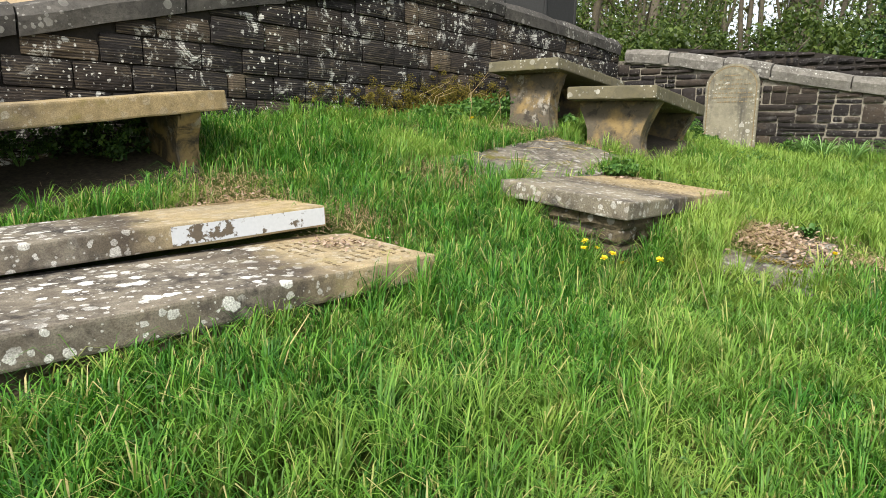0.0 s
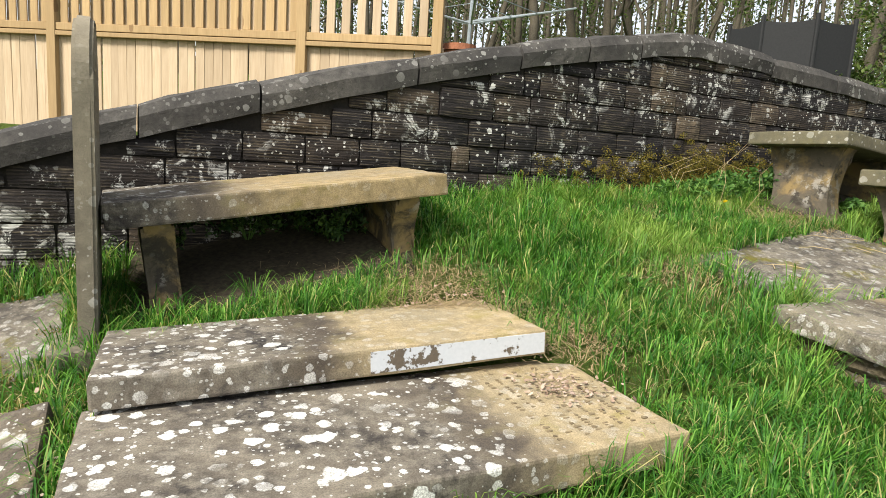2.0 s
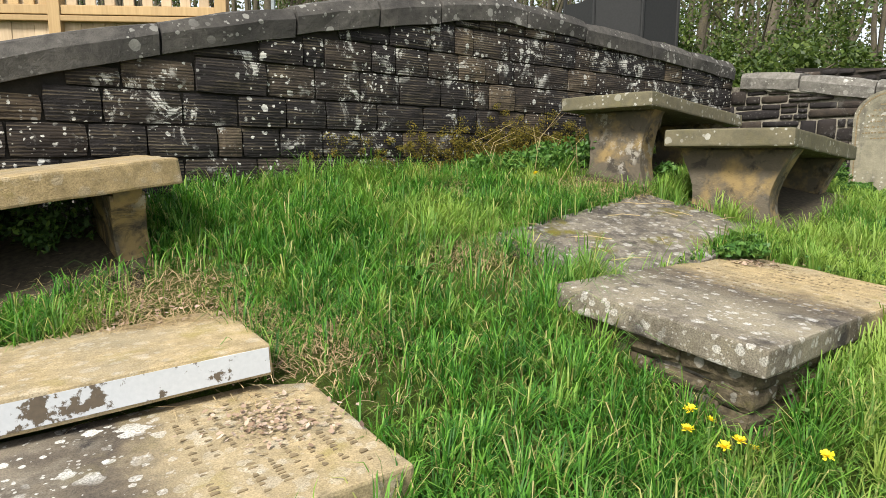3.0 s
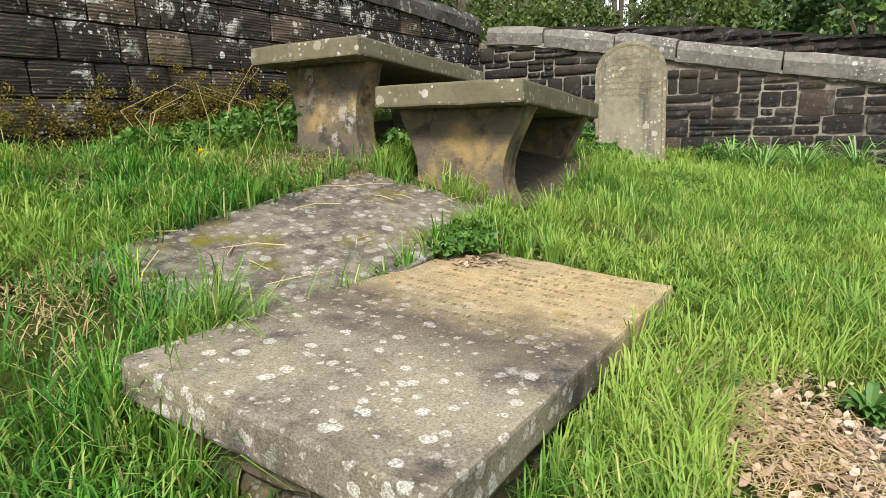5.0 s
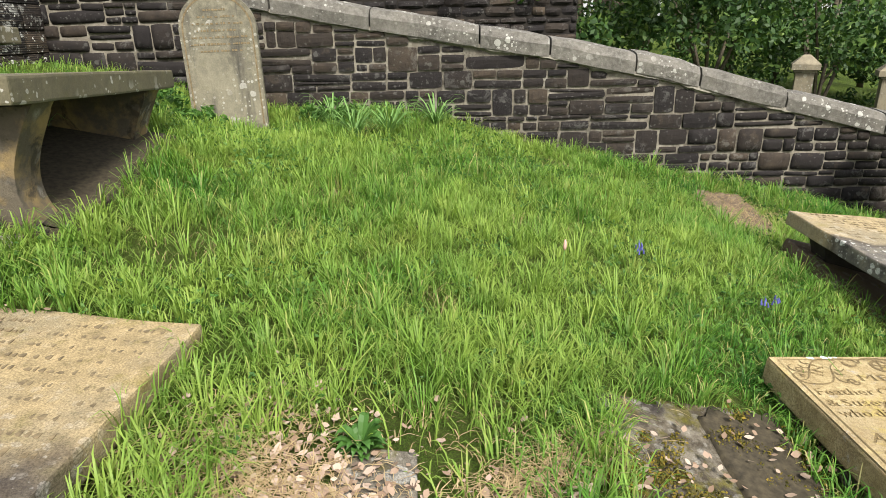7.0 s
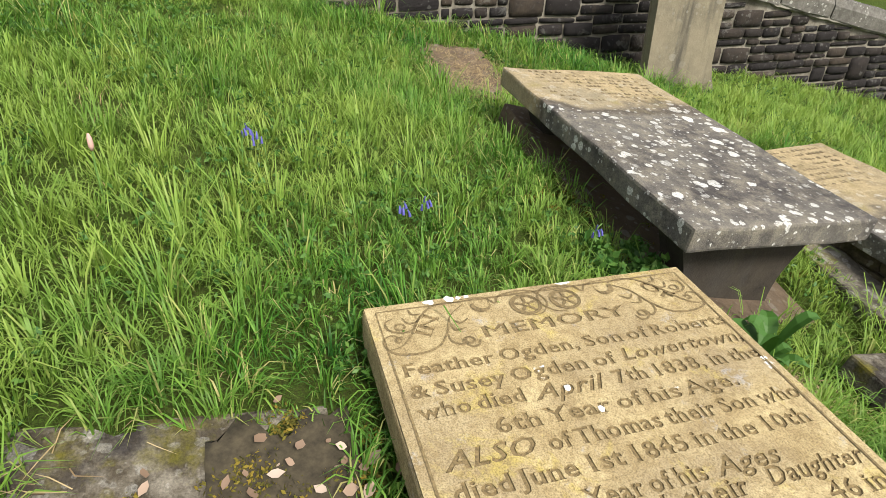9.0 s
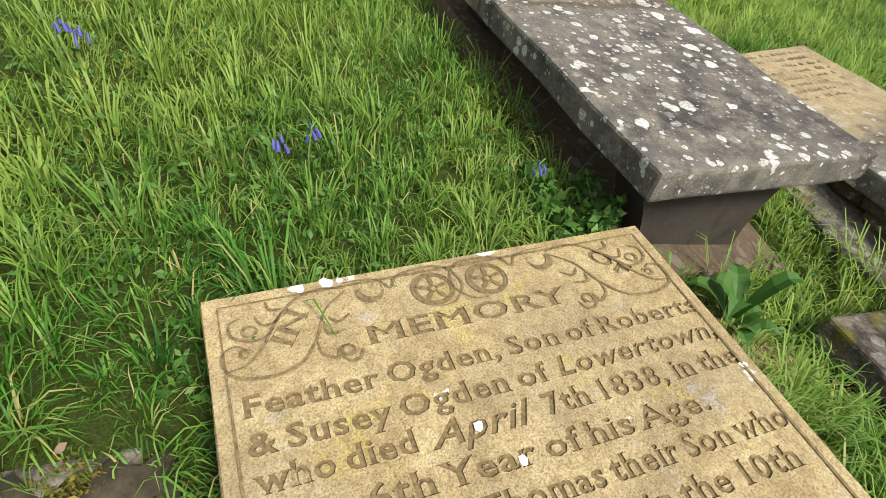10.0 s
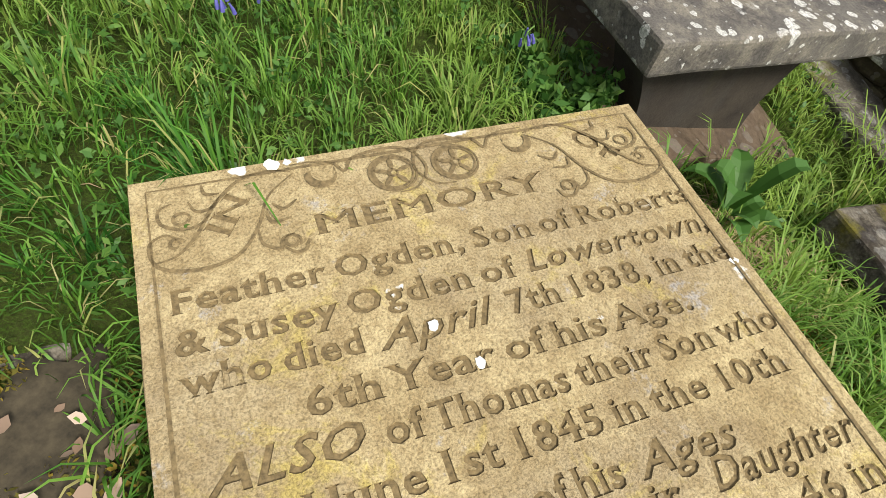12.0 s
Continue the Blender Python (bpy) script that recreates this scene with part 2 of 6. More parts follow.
def soil_material():
    s = Nodes("turf_soil", 0.95, 0.1)
    w = s.node("NewGeometry").outputs["Position"]
    a, b = s.noise(w, 1.3, 5, 0.65), s.noise(w, 24, 6, 0.75)
    col = s.mix(s.ramp(b, (0.35, 0.0), (0.68, 1.0)), (0.050, 0.075, 0.015), (0.105, 0.125, 0.034))
    col = s.mix(s.ramp(a, (0.58, 0.0), (0.74, 0.5)), col, s.mix(b, (0.07, 0.06, 0.025), (0.17, 0.15, 0.06)))
    c = s.noise(w, 170, 5, 0.8)
    col = s.mix(s.ramp(c, (0.46, 0.0), (0.62, 0.85)), col, s.mix(b, (0.085, 0.19, 0.02), (0.17, 0.28, 0.035)))
    s.bump(s.math("ADD", b, c), 1.0, 0.04)
    return s.done(col)


M_A = slab_material("stone_ledger_lichened", (1.10, 1.52), 1.0, shift=0.0, disc=0.95)
M_B = slab_material("stone_ledger_upper", (0.60, 1.05), 0.8, shift=3.1)
M_E = slab_material("stone_ledger_grey", (0.52, 1.05), 0.5, disc=0.6, mid=(0.27, 0.24, 0.175), dark=(0.055, 0.048, 0.044), sand=(0.43, 0.335, 0.185), shift=7.7, speck=0.62)
M_N = slab_material("stone_table_top_lichened", (0.98, 1.22), 0.85, disc=0.72, dark=(0.07, 0.064, 0.062), mid=(0.17, 0.16, 0.14), shift=12.3)
M_T = slab_material("stone_table_top_sandy", (0.25, 0.8), 0.6, sand=(0.37, 0.285, 0.155), shift=17.9)
def buff_material():
    """Gritty buff sandstone with yellow and grey lichen films and a few white chips."""
    s = Nodes("stone_inscribed_buff", 0.92, 0.15)
    v = s.place("Object", shift=(2.3, 1.7, 0.4))
    broad, mid, fine, grit = s.noise(v, 3.4, 5, 0.6), s.noise(v, 11, 6, 0.7), s.noise(v, 55, 5, 0.75), s.noise(v, 230, 3, 0.7)
    col = s.mix(s.ramp(mid, (0.36, 0.0), (0.64, 1.0)), (0.52, 0.425, 0.235), (0.31, 0.235, 0.120))
    col = s.mix(s.ramp(broad, (0.48, 0.0), (0.64, 0.55)), col, (0.28, 0.225, 0.145))
    col = s.mix(s.ramp(s.noise(v, 6.2, 6, 0.75, 0.5), (0.56, 0.0), (0.66, 0.6)), col, (0.47, 0.38, 0.085))
    grey = s.math("MULTIPLY", s.ramp(s.noise(s.place("Object", shift=(9.1, 4.0, 0)), 8.5, 6, 0.75), (0.59, 0.0), (0.65, 1.0)), s.ramp(fine, (0.42, 0.0), (0.56, 1.0)))
    col = s.mix(s.math("MULTIPLY", grey, 0.7), col, (0.36, 0.35, 0.34))
    col = s.mix(s.ramp(fine, (0.40, 0.55), (0.54, 0.0)), col, (0.24, 0.175, 0.085))
    col = s.mix(0.75, col, s.ramp(grit, (0.34, 0.35), (0.56, 1.0)), "MULTIPLY")
    chips = s.math("MULTIPLY", s.spots(v, 9.0, 0.30, 0.30, 5.0), s.ramp(mid, (0.46, 0.0), (0.5, 1.0)))
    col = s.mix(s.math("MULTIPLY", chips, 0.9), col, (0.66, 0.66, 0.63))
    s.bump(s.math("ADD", s.math("MULTIPLY", grit, 0.6), fine), 0.6, 0.008)
    return s.done(col)


M_M = buff_material()
M_FLUSH = slab_material("stone_flush_mossy", (8, 9), 0.3, dark=(0.060, 0.054, 0.045), mid=(0.145, 0.13, 0.105), moss=0.55, shift=29.0)
M_DAMP = slab_material("stone_damp_mossy", (8, 9), 0.15, dark=(0.030, 0.026, 0.020), mid=(0.075, 0.062, 0.044), moss=0.8, shift=41.0)
M_TOPS = plain_stone("stone_table_green_grey", (0.12, 0.108, 0.068), (0.17, 0.152, 0.098), (0.085, 0.082, 0.06), 6, 0.55, 0.25)
def leg_material():
    """Grey-brown stone with broad ochre patches, dark damp and crusts of pale lichen."""
    s = Nodes("stone_leg_ochre", 0.9, 0.2)
    w = s.node("NewGeometry").outputs["Position"]
    col = s.mix(s.noise(w, 14, 6, 0.7), (0.060, 0.052, 0.040), (0.135, 0.115, 0.085))
    col = s.mix(s.ramp(s.noise(w, 3.6, 5, 0.6), (0.46, 0.0), (0.58, 0.80)), col, (0.26, 0.185, 0.080))
    col = s.mix(s.ramp(s.noise(w, 5.2, 6, 0.65, 0.5), (0.54, 0.0), (0.62, 0.85)), col, (0.038, 0.034, 0.029))
    crust = s.math("MULTIPLY", s.ramp(s.noise(w, 12, 7, 0.75), (0.52, 0.0), (0.56, 1.0)), s.ramp(s.noise(w, 2.9, 3), (0.52, 0.0), (0.60, 0.6)))
    col = s.mix(crust, col, (0.34, 0.325, 0.29))
    s.bump(s.math("ADD", s.noise(w, 22, 6, 0.7), s.math("MULTIPLY", s.noise(w, 120, 4, 0.7), 0.4)), 0.6, 0.015)
    return s.done(col)


M_LEG = leg_material()
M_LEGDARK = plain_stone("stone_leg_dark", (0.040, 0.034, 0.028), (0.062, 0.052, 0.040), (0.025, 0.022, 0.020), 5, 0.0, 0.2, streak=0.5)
M_HEADSTAIN = plain_stone("stone_headstone_stained", (0.210, 0.195, 0.145), (0.115, 0.108, 0.084), (0.28, 0.26, 0.19), 7, 0.45, 0.1, streak=0.9)
M_BROWNSLAB = plain_stone("stone_sunken_brown", (0.14, 0.10, 0.068), (0.085, 0.064, 0.045), (0.20, 0.15, 0.10), 8, 0.15, 0.3)
M_HEAD = plain_stone("stone_headstone", (0.26, 0.225, 0.16), (0.13, 0.118, 0.09), (0.31, 0.275, 0.195), 6, 0.3, streak=0.75)
M_POSTSTONE = plain_stone("stone_headstone_edge", (0.21, 0.185, 0.135), (0.13, 0.118, 0.09), (0.26, 0.23, 0.17), 4, 0.4)
M_BLOCK = block_material("gritstone_tooled")
M_RUBBLE = block_material("gritstone_rubble", False, 0.16, 0.52)
M_COPE = plain_stone("coping_dark", (0.058, 0.055, 0.052), (0.115, 0.108, 0.097), (0.032, 0.031, 0.030), 7, 0.35, 0.0, 1.0)
M_COPE2 = plain_stone("coping_pale", (0.165, 0.155, 0.135), (0.080, 0.076, 0.068), (0.26, 0.25, 0.23), 9, 0.6, 0.0, 0.9)
M_JOINT = plain_stone("wall_joint_dark", (0.02, 0.018, 0.016), (0.035, 0.03, 0.025), (0.012, 0.011, 0.01), 8, 0.0)
M_MORTAR = plain_stone("wall_mortar", (0.20, 0.18, 0.145), (0.060, 0.053, 0.043), (0.33, 0.31, 0.26), 5, 0.15)
M_LIME = plain_stone("lime_mortar_pale", (0.27, 0.25, 0.21), (0.13, 0.12, 0.10), (0.36, 0.34, 0.30), 9, 0.2, 0.0, 0.9)
M_MASON = plain_stone("grave_masonry", (0.10, 0.080, 0.048), (0.045, 0.038, 0.028), (0.19, 0.16, 0.10), 11, 0.3, 0.55, 1.0)
# darker brown that stands in for the shade and grime inside cut lines
M_CUTSHADE = simple("cut_letter_shade", (0.150, 0.110, 0.052), 0.95, vary=0.55, scale=110)
M_CUTGREY = simple("worn_letters", (0.15, 0.115, 0.065), 0.95, vary=0.5, scale=40)
M_SOIL = soil_material()
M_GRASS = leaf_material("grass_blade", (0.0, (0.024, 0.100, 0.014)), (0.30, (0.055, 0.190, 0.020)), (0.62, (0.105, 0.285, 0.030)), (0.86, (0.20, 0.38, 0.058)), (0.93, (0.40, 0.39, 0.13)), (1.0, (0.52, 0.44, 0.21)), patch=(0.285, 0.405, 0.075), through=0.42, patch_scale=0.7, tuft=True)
M_STRAW = leaf_material("dead_grass", (0.0, (0.30, 0.22, 0.11)), (0.6, (0.42, 0.33, 0.18)), (1.0, (0.22, 0.15, 0.08)), rough=0.8, through=0.1)
M_LITTER = leaf_material("dead_leaf", (0.0, (0.17, 0.11, 0.07)), (0.5, (0.31, 0.225, 0.165)), (0.88, (0.43, 0.34, 0.275)), (1.0, (0.09, 0.055, 0.04)), rough=0.7, through=0.05)
M_WEED = leaf_material("weed_leaf", (0.0, (0.032, 0.10, 0.016)), (0.6, (0.07, 0.165, 0.028)), (1.0, (0.12, 0.225, 0.045)))
M_FOLIAGE = leaf_material("tree_leaf", (0.0, (0.022, 0.045, 0.008)), (0.5, (0.052, 0.090, 0.015)), (1.0, (0.11, 0.155, 0.03)), through=0.35)
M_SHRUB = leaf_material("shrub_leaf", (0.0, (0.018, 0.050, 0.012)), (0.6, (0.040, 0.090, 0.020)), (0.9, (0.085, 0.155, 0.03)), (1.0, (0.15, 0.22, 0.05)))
M_BARK = plain_stone("bark", (0.10, 0.085, 0.062), (0.055, 0.047, 0.036), (0.15, 0.135, 0.10), 9, 0.0, 0.3)
M_FENCE = wood_material("fence_board_bleached", (0.53, 0.42, 0.29), (0.40, 0.30, 0.19))
M_RAIL = wood_material("fence_rail_yellow", (0.46, 0.325, 0.165), (0.33, 0.225, 0.11))
M_NET = simple("black_netting", (0.012, 0.013, 0.014), 0.8)
M_POLE = simple("galvanised_pole", (0.32, 0.36, 0.37), 0.45, 0.7, 0.15)
M_POT = simple("terracotta", (0.26, 0.10, 0.05), 0.85)
M_WHITEPAINT = flaking_paint()
M_YELLOW = simple("dandelion_petal", (0.90, 0.70, 0.02), 0.7, vary=0.1)
M_BLUE = simple("bluebell_petal", (0.09, 0.09, 0.33), 0.6, vary=0.2)
M_PINK = simple("pale_petal", (0.55, 0.34, 0.29), 0.6, vary=0.15)
# bare earth, its colour lowered to carry the shade under a table tomb
M_EARTH = simple("bare_earth_with_shade", (0.042, 0.034, 0.020), 0.95, vary=0.6, scale=35)
M_LICHEN = simple("white_lichen", (0.62, 0.63, 0.61), 0.95, vary=0.2, scale=160)
M_STEM = simple("flower_stem", (0.10, 0.20, 0.04), 0.6)


# ---- building helpers ----
def mesh_of(bm, name, smooth=False):
    me = bpy.data.meshes.new(name)
    bmesh.ops.recalc_face_normals(bm, faces=bm.faces)
    bm.to_mesh(me)
    bm.free()
    if smooth:
        me.polygons.foreach_set("use_smooth", [True] * len(me.polygons))
    return me


def part(name, bm, material, parent=None, label="", at=None, smooth=False):
    """One mesh object from a bmesh (or a ready mesh) under a thing or a part."""
    me = bm if isinstance(bm, bpy.types.Mesh) else mesh_of(bm, name, smooth)
    if not me.materials:
        me.materials.append(material)
    ob = new(name, me)
    if at is not None:
        ob.matrix_basis = at
    ob.parent = parent
    return tagged(ob, label)


def thing(name, m, label, category, group="", kind=""):
    ob = new(name)
    ob.empty_display_size = 0.1
    ob.matrix_basis = m
    return tagged(ob, label, category, group, kind)


def box_bm(x0, x1, y0, y1, z0, z1, bevel=0.0, cuts=0, rough=0.0, seed=0, segs=2):
    """A block between the given limits, with rounded edges and an uneven face."""
    bm = bmesh.new()
    bmesh.ops.create_cube(bm, size=1.0)
    bmesh.ops.scale(bm, vec=(x1 - x0, y1 - y0, z1 - z0), verts=bm.verts)
    bmesh.ops.translate(bm, vec=((x0 + x1) / 2, (y0 + y1) / 2, (z0 + z1) / 2), verts=bm.verts)
    if cuts:
        n = max(1, cuts)
        for ax, size in ((0, x1 - x0), (1, y1 - y0)):
            for k in range(1, n + 1):
                co = [0.0, 0.0, 0.0]
                co[ax] = ((x0, y0)[ax]) + size * k / (n + 1)
                no = [0.0, 0.0, 0.0]
                no[ax] = 1.0
                bmesh.ops.bisect_plane(bm, geom=bm.verts[:] + bm.edges[:] + bm.faces[:], plane_co=co, plane_no=no)
    if bevel:
        sharp = [e for e in bm.edges if len(e.link_faces) == 2 and e.calc_face_angle(0) > 0.5]
        bmesh.ops.bevel(bm, geom=sharp, offset=bevel, segments=segs, affect="EDGES", profile=0.6)
    if rough:
        for v in bm.verts:
            v.co += rough * noise.noise_vector(v.co * 6.0 + Vector((seed * 3.7, seed, 0)))
    return bm


def extrude_bm(outline, depth, bevel=0.0):
    """A flat outline of (x, z) points made solid along y, from 0 to depth."""
    bm = bmesh.new()
    front = [bm.verts.new((x, 0, z)) for x, z in outline]
    back = [bm.verts.new((x, depth, z)) for x, z in outline]
    n = len(outline)
    f0, f1 = bm.faces.new(front), bm.faces.new(back[::-1])
    for i in range(n):
        bm.faces.new((front[(i + 1) % n], front[i], back[i], back[(i + 1) % n]))
    if bevel:
        rims = list(f0.edges) + list(f1.edges)
        bmesh.ops.bevel(bm, geom=rims, offset=bevel, segments=2, affect="EDGES")
    return bm


def tube_bm(points, radii, sides=7):
    """A round stem through the points."""
    bm = bmesh.new()
    rings = []
    for i, (p, r) in enumerate(zip(points, radii)):
        p = Vector(p)
        d = (Vector(points[min(i + 1, len(points) - 1)]) - Vector(points[max(i - 1, 0)])).normalized()
        a = d.orthogonal().normalized()
        b = d.cross(a)
        rings.append([bm.verts.new(p + r * (math.cos(k * math.tau / sides) * a + math.sin(k * math.tau / sides) * b)) for k in range(sides)])
    for lo, hi in zip(rings, rings[1:]):
        for k in range(sides):
            bm.faces.new((lo[k], lo[(k + 1) % sides], hi[(k + 1) % sides], hi[k]))
    bm.faces.new(rings[0][::-1])
    bm.faces.new(rings[-1])
    return bm


def from_arrays(name, verts, tris, material):
    """A mesh from numpy arrays of corners and triangles."""
    me = bpy.data.meshes.new(name)
    me.vertices.add(len(verts))
    me.vertices.foreach_set("co", np.ascontiguousarray(verts, dtype=np.float32).ravel())
    me.loops.add(3 * len(tris))
    me.loops.foreach_set("vertex_index", np.ascontiguousarray(tris, dtype=np.int32).ravel())
    me.polygons.add(len(tris))
    me.polygons.foreach_set("loop_start", np.arange(0, 3 * len(tris), 3, dtype=np.int32))
    me.update(calc_edges=True)
    me.materials.append(material)
    return me


def heading(ux, uy):
    return math.degrees(math.atan2(uy, ux))


# ---- ground: a bank that falls to the right and towards the viewer ----
def rise(x, y):
    x, y = np.clip(x, -7.0, 11.0), np.clip(y, -5.0, 11.0)
    z = -0.1179 - 0.0316 * x + 0.3107 * y - 0.0026 * x * x - 0.0083 * x * y - 0.0077 * y * y
    for a, b, h, r in ((3.7, 7.9, -0.17, 0.8), (2.3, 6.0, -0.05, 0.6), (4.95, 7.15, 0.12, 0.7), (6.2, 4.8, -0.10, 0.8), (-1.6, 5.2, 0.10, 0.9), (8.3, 4.5, -0.10, 0.8), (-0.9, 1.8, 0.15, 0.9), (0.98, 3.42, -0.20, 0.50), (5.45, 2.72, -0.13, 0.60)):
        z = z + h * np.exp(-((x - a) ** 2 + (y - b) ** 2) / (r * r))
    return z


def gz(x, y):
    return float(rise(x, y))


def build_ground():
    xs = np.concatenate([np.linspace(-300, -20, 8), np.linspace(-16, -7, 8), np.linspace(-6, 11, 116), np.linspace(12, 22, 8), np.linspace(30, 300, 8)])
    ys = np.concatenate([np.linspace(-300, -14, 8), np.linspace(-10, -4, 8), np.linspace(-3, 11, 96), np.linspace(12, 24, 8), np.linspace(32, 300, 8)])
    gx, gy = np.meshgrid(xs, ys)
    z = rise(gx, gy) + 0.018 * np.sin(3.1 * gx + 1.7 * gy) * np.sin(2.3 * gy - 1.1 * gx) + 0.010 * np.sin(9.1 * gx + 2.0) * np.sin(8.3 * gy)
    z += 0.05 * np.maximum(0, gy - 12) * np.exp(-np.maximum(0, gy - 60) / 80)
    n, m = len(ys), len(xs)
    idx = np.arange(n * m).reshape(n, m)
    a, b, c, d = idx[:-1, :-1].ravel(), idx[:-1, 1:].ravel(), idx[1:, 1:].ravel(), idx[1:, :-1].ravel()
    me = from_arrays("ground", np.stack([gx, gy, z], -1).reshape(-1, 3), np.concatenate([np.stack([a, b, c], -1), np.stack([a, c, d], -1)]), M_SOIL)
    me.polygons.foreach_set("use_smooth", [True] * len(me.polygons))
    tagged(new("ground", me), "uneven sloping turf ground with bare earth patches", "ground", kind="structure")


build_ground()

def unit_stones(count, bulge, seed, square=1.0):
    """A few rough unit blocks, x and z from 0 to 1, y from 0 (front) inwards; shared by many pieces."""
    made = []
    for k in range(count):
        rng = random.Random(seed + k)
        bm = bmesh.new()
        nx, nz = 4, 3
        grid = [[None] * (nz + 1) for _ in range(nx + 1)]
        for i in range(nx + 1):
            for j in range(nz + 1):
                rim = i in (0, nx) or j in (0, nz)
                corner = i in (0, nx) and j in (0, nz)
                x = i / nx + (rng.uniform(-0.03, 0.03) if 0 < i < nx else 0)
                z = j / nz + (rng.uniform(-0.05, 0.05) if 0 < j < nz else 0)
                if corner:
                    x += (0.035 if i == 0 else -0.035) * rng.uniform(0.3, 1.6) * square
                    z += (0.05 if j == 0 else -0.05) * rng.uniform(0.3, 1.6) * square
                y = (0.20 if corner else 0.12) * rng.uniform(0.7, 1.1) * square if rim else -bulge * rng.uniform(0.0, 1.0)
                grid[i][j] = bm.verts.new((x, y, z))
        for i in range(nx):
            for j in range(nz):
                bm.faces.new((grid[i][j], grid[i + 1][j], grid[i + 1][j + 1], grid[i][j + 1]))
        loop = [grid[i][0] for i in range(nx)] + [grid[nx][j] for j in range(nz)] + [grid[i][nz] for i in range(nx, 0, -1)] + [grid[0][j] for j in range(nz, 0, -1)]
        back = [bm.verts.new((v.co.x, 1.0, v.co.z)) for v in loop]
        for a in range(len(loop)):
            b = (a + 1) % len(loop)
            bm.faces.new((loop[b], loop[a], back[a], back[b]))
        made.append(mesh_of(bm, "stone_piece"))
    return made


# ---- stones: each slab by its near corner, heading and size ----
MASON = unit_stones(10, 0.10, 700, 0.7)
FOOT = []  # plan rectangles kept free of grass: origin, along, across, length, width


def slab_frame(x, y, z, ang, tilt_len=0.0, tilt_wid=0.0):
    return pose(x, y, z, 0, 0, ang) @ pose(0, 0, 0, tilt_wid, -tilt_len, 0)


def keep_clear(x, y, ang, length, width, margin=0.0):
    a = radians(ang)
    u, v = np.array([math.cos(a), math.sin(a)]), np.array([-math.sin(a), math.cos(a)])
    FOOT.append((np.array([x, y]) - margin * (u + v), u, v, length + 2 * margin, width + 2 * margin))


def top_slab(parent, length, width, thick, material, seed, name="slab", label=""):
    return part(name, box_bm(0, length, 0, width, -thick, 0, 0.012, 9, 0.006, seed), material, parent, label)


def rubble_course(parent, length, width, top, height, seed, name="masonry_stone", inset=0.05):
    """Low masonry under a slab: rough stones in courses round its four sides, over a core."""
    rng = random.Random(seed)
    part("masonry_core", box_bm(inset + 0.03, length - inset - 0.03, inset + 0.03, width - inset - 0.03, top - height, top - 0.004, 0.0), M_MORTAR, parent)
    rows = max(1, round(height / 0.075))
    h = height / rows
    for side in range(4):
        run = length - 2 * inset if side % 2 == 0 else width - 2 * inset
        for r in range(rows):
            s = 0.0
            while s < run - 0.02:
                w = min(rng.uniform(0.09, 0.30), run - s)
                if run - s - w < 0.07:
                    w = run - s
                hh = h * rng.uniform(0.8, 1.25)
                size = pose(0.003, -rng.uniform(0.0, 0.022), rng.uniform(-0.012, 0.008), 0, rng.uniform(-3, 3), rng.uniform(-4, 4)) @ Matrix.Diagonal((w - 0.006, 0.13, hh - 0.006, 1))
                m = [pose(inset + s, inset, top - h * (r + 1)), pose(length - inset, inset + s, top - h * (r + 1), 0, 0, 90), pose(length - inset - s, width - inset, top - h * (r + 1), 0, 0, 180), pose(inset, width - inset - s, top - h * (r + 1), 0, 0, 270)][side]
                part(name, MASON[rng.randrange(len(MASON))], M_MASON, parent, at=m @ size)
                s += w


def worn_lines(parent, x0, x1, y0, y1, rows, seed, z=0.0015, across=True, size=0.028):
    """Writing too worn to read: rows of short cut strokes. Rows run along y and stack along x."""
    rng = random.Random(seed)
    for r in range(rows):
        bm = bmesh.new()
        x = x0 + (x1 - x0) * r / max(1, rows - 1)
        y = y0 + rng.uniform(0, 0.06)
        stop = y1 - rng.uniform(0, 0.10)
        while y < stop:
            w = rng.uniform(0.010, 0.024)
            if rng.random() < 0.8:
                h = size * rng.uniform(0.45, 1.0)
                q = [(x, y), (x + h, y + 0.003), (x + h, y + w * 0.6), (x + h * 0.3, y + w), (x, y + w * 0.5)]
                vs = [bm.verts.new((a, b, z)) for a, b in q]
                lo = [bm.verts.new((a, b, z - 0.004)) for a, b in q]
                bm.faces.new(vs)
                for k in range(5):
                    bm.faces.new((vs[k], lo[k], lo[(k + 1) % 5], vs[(k + 1) % 5]))
            y += w + rng.choice((0.006, 0.006, 0.022))
        tagged(part("worn_inscription_line", bm, M_CUTGREY, parent), kind="stuff")


def ledger(name, x, y, z, ang, length, width, thick, material, label, seed, base=0.2, tilt=(0, 0), writing=None, category="grave slab"):
    t = thing(name, slab_frame(x, y, z, ang, *tilt), label, category)
    s = top_slab(t, length, width, thick, material, seed)
    if base:
        rubble_course(t, length, width, -thick, base, seed)
    if writing:
        worn_lines(s, *writing, seed)
    keep_clear(x, y, ang, length, width, -0.02)
    return t


ANG1, ANG2 = heading(0.70, 0.714), heading(0.64, 0.77)

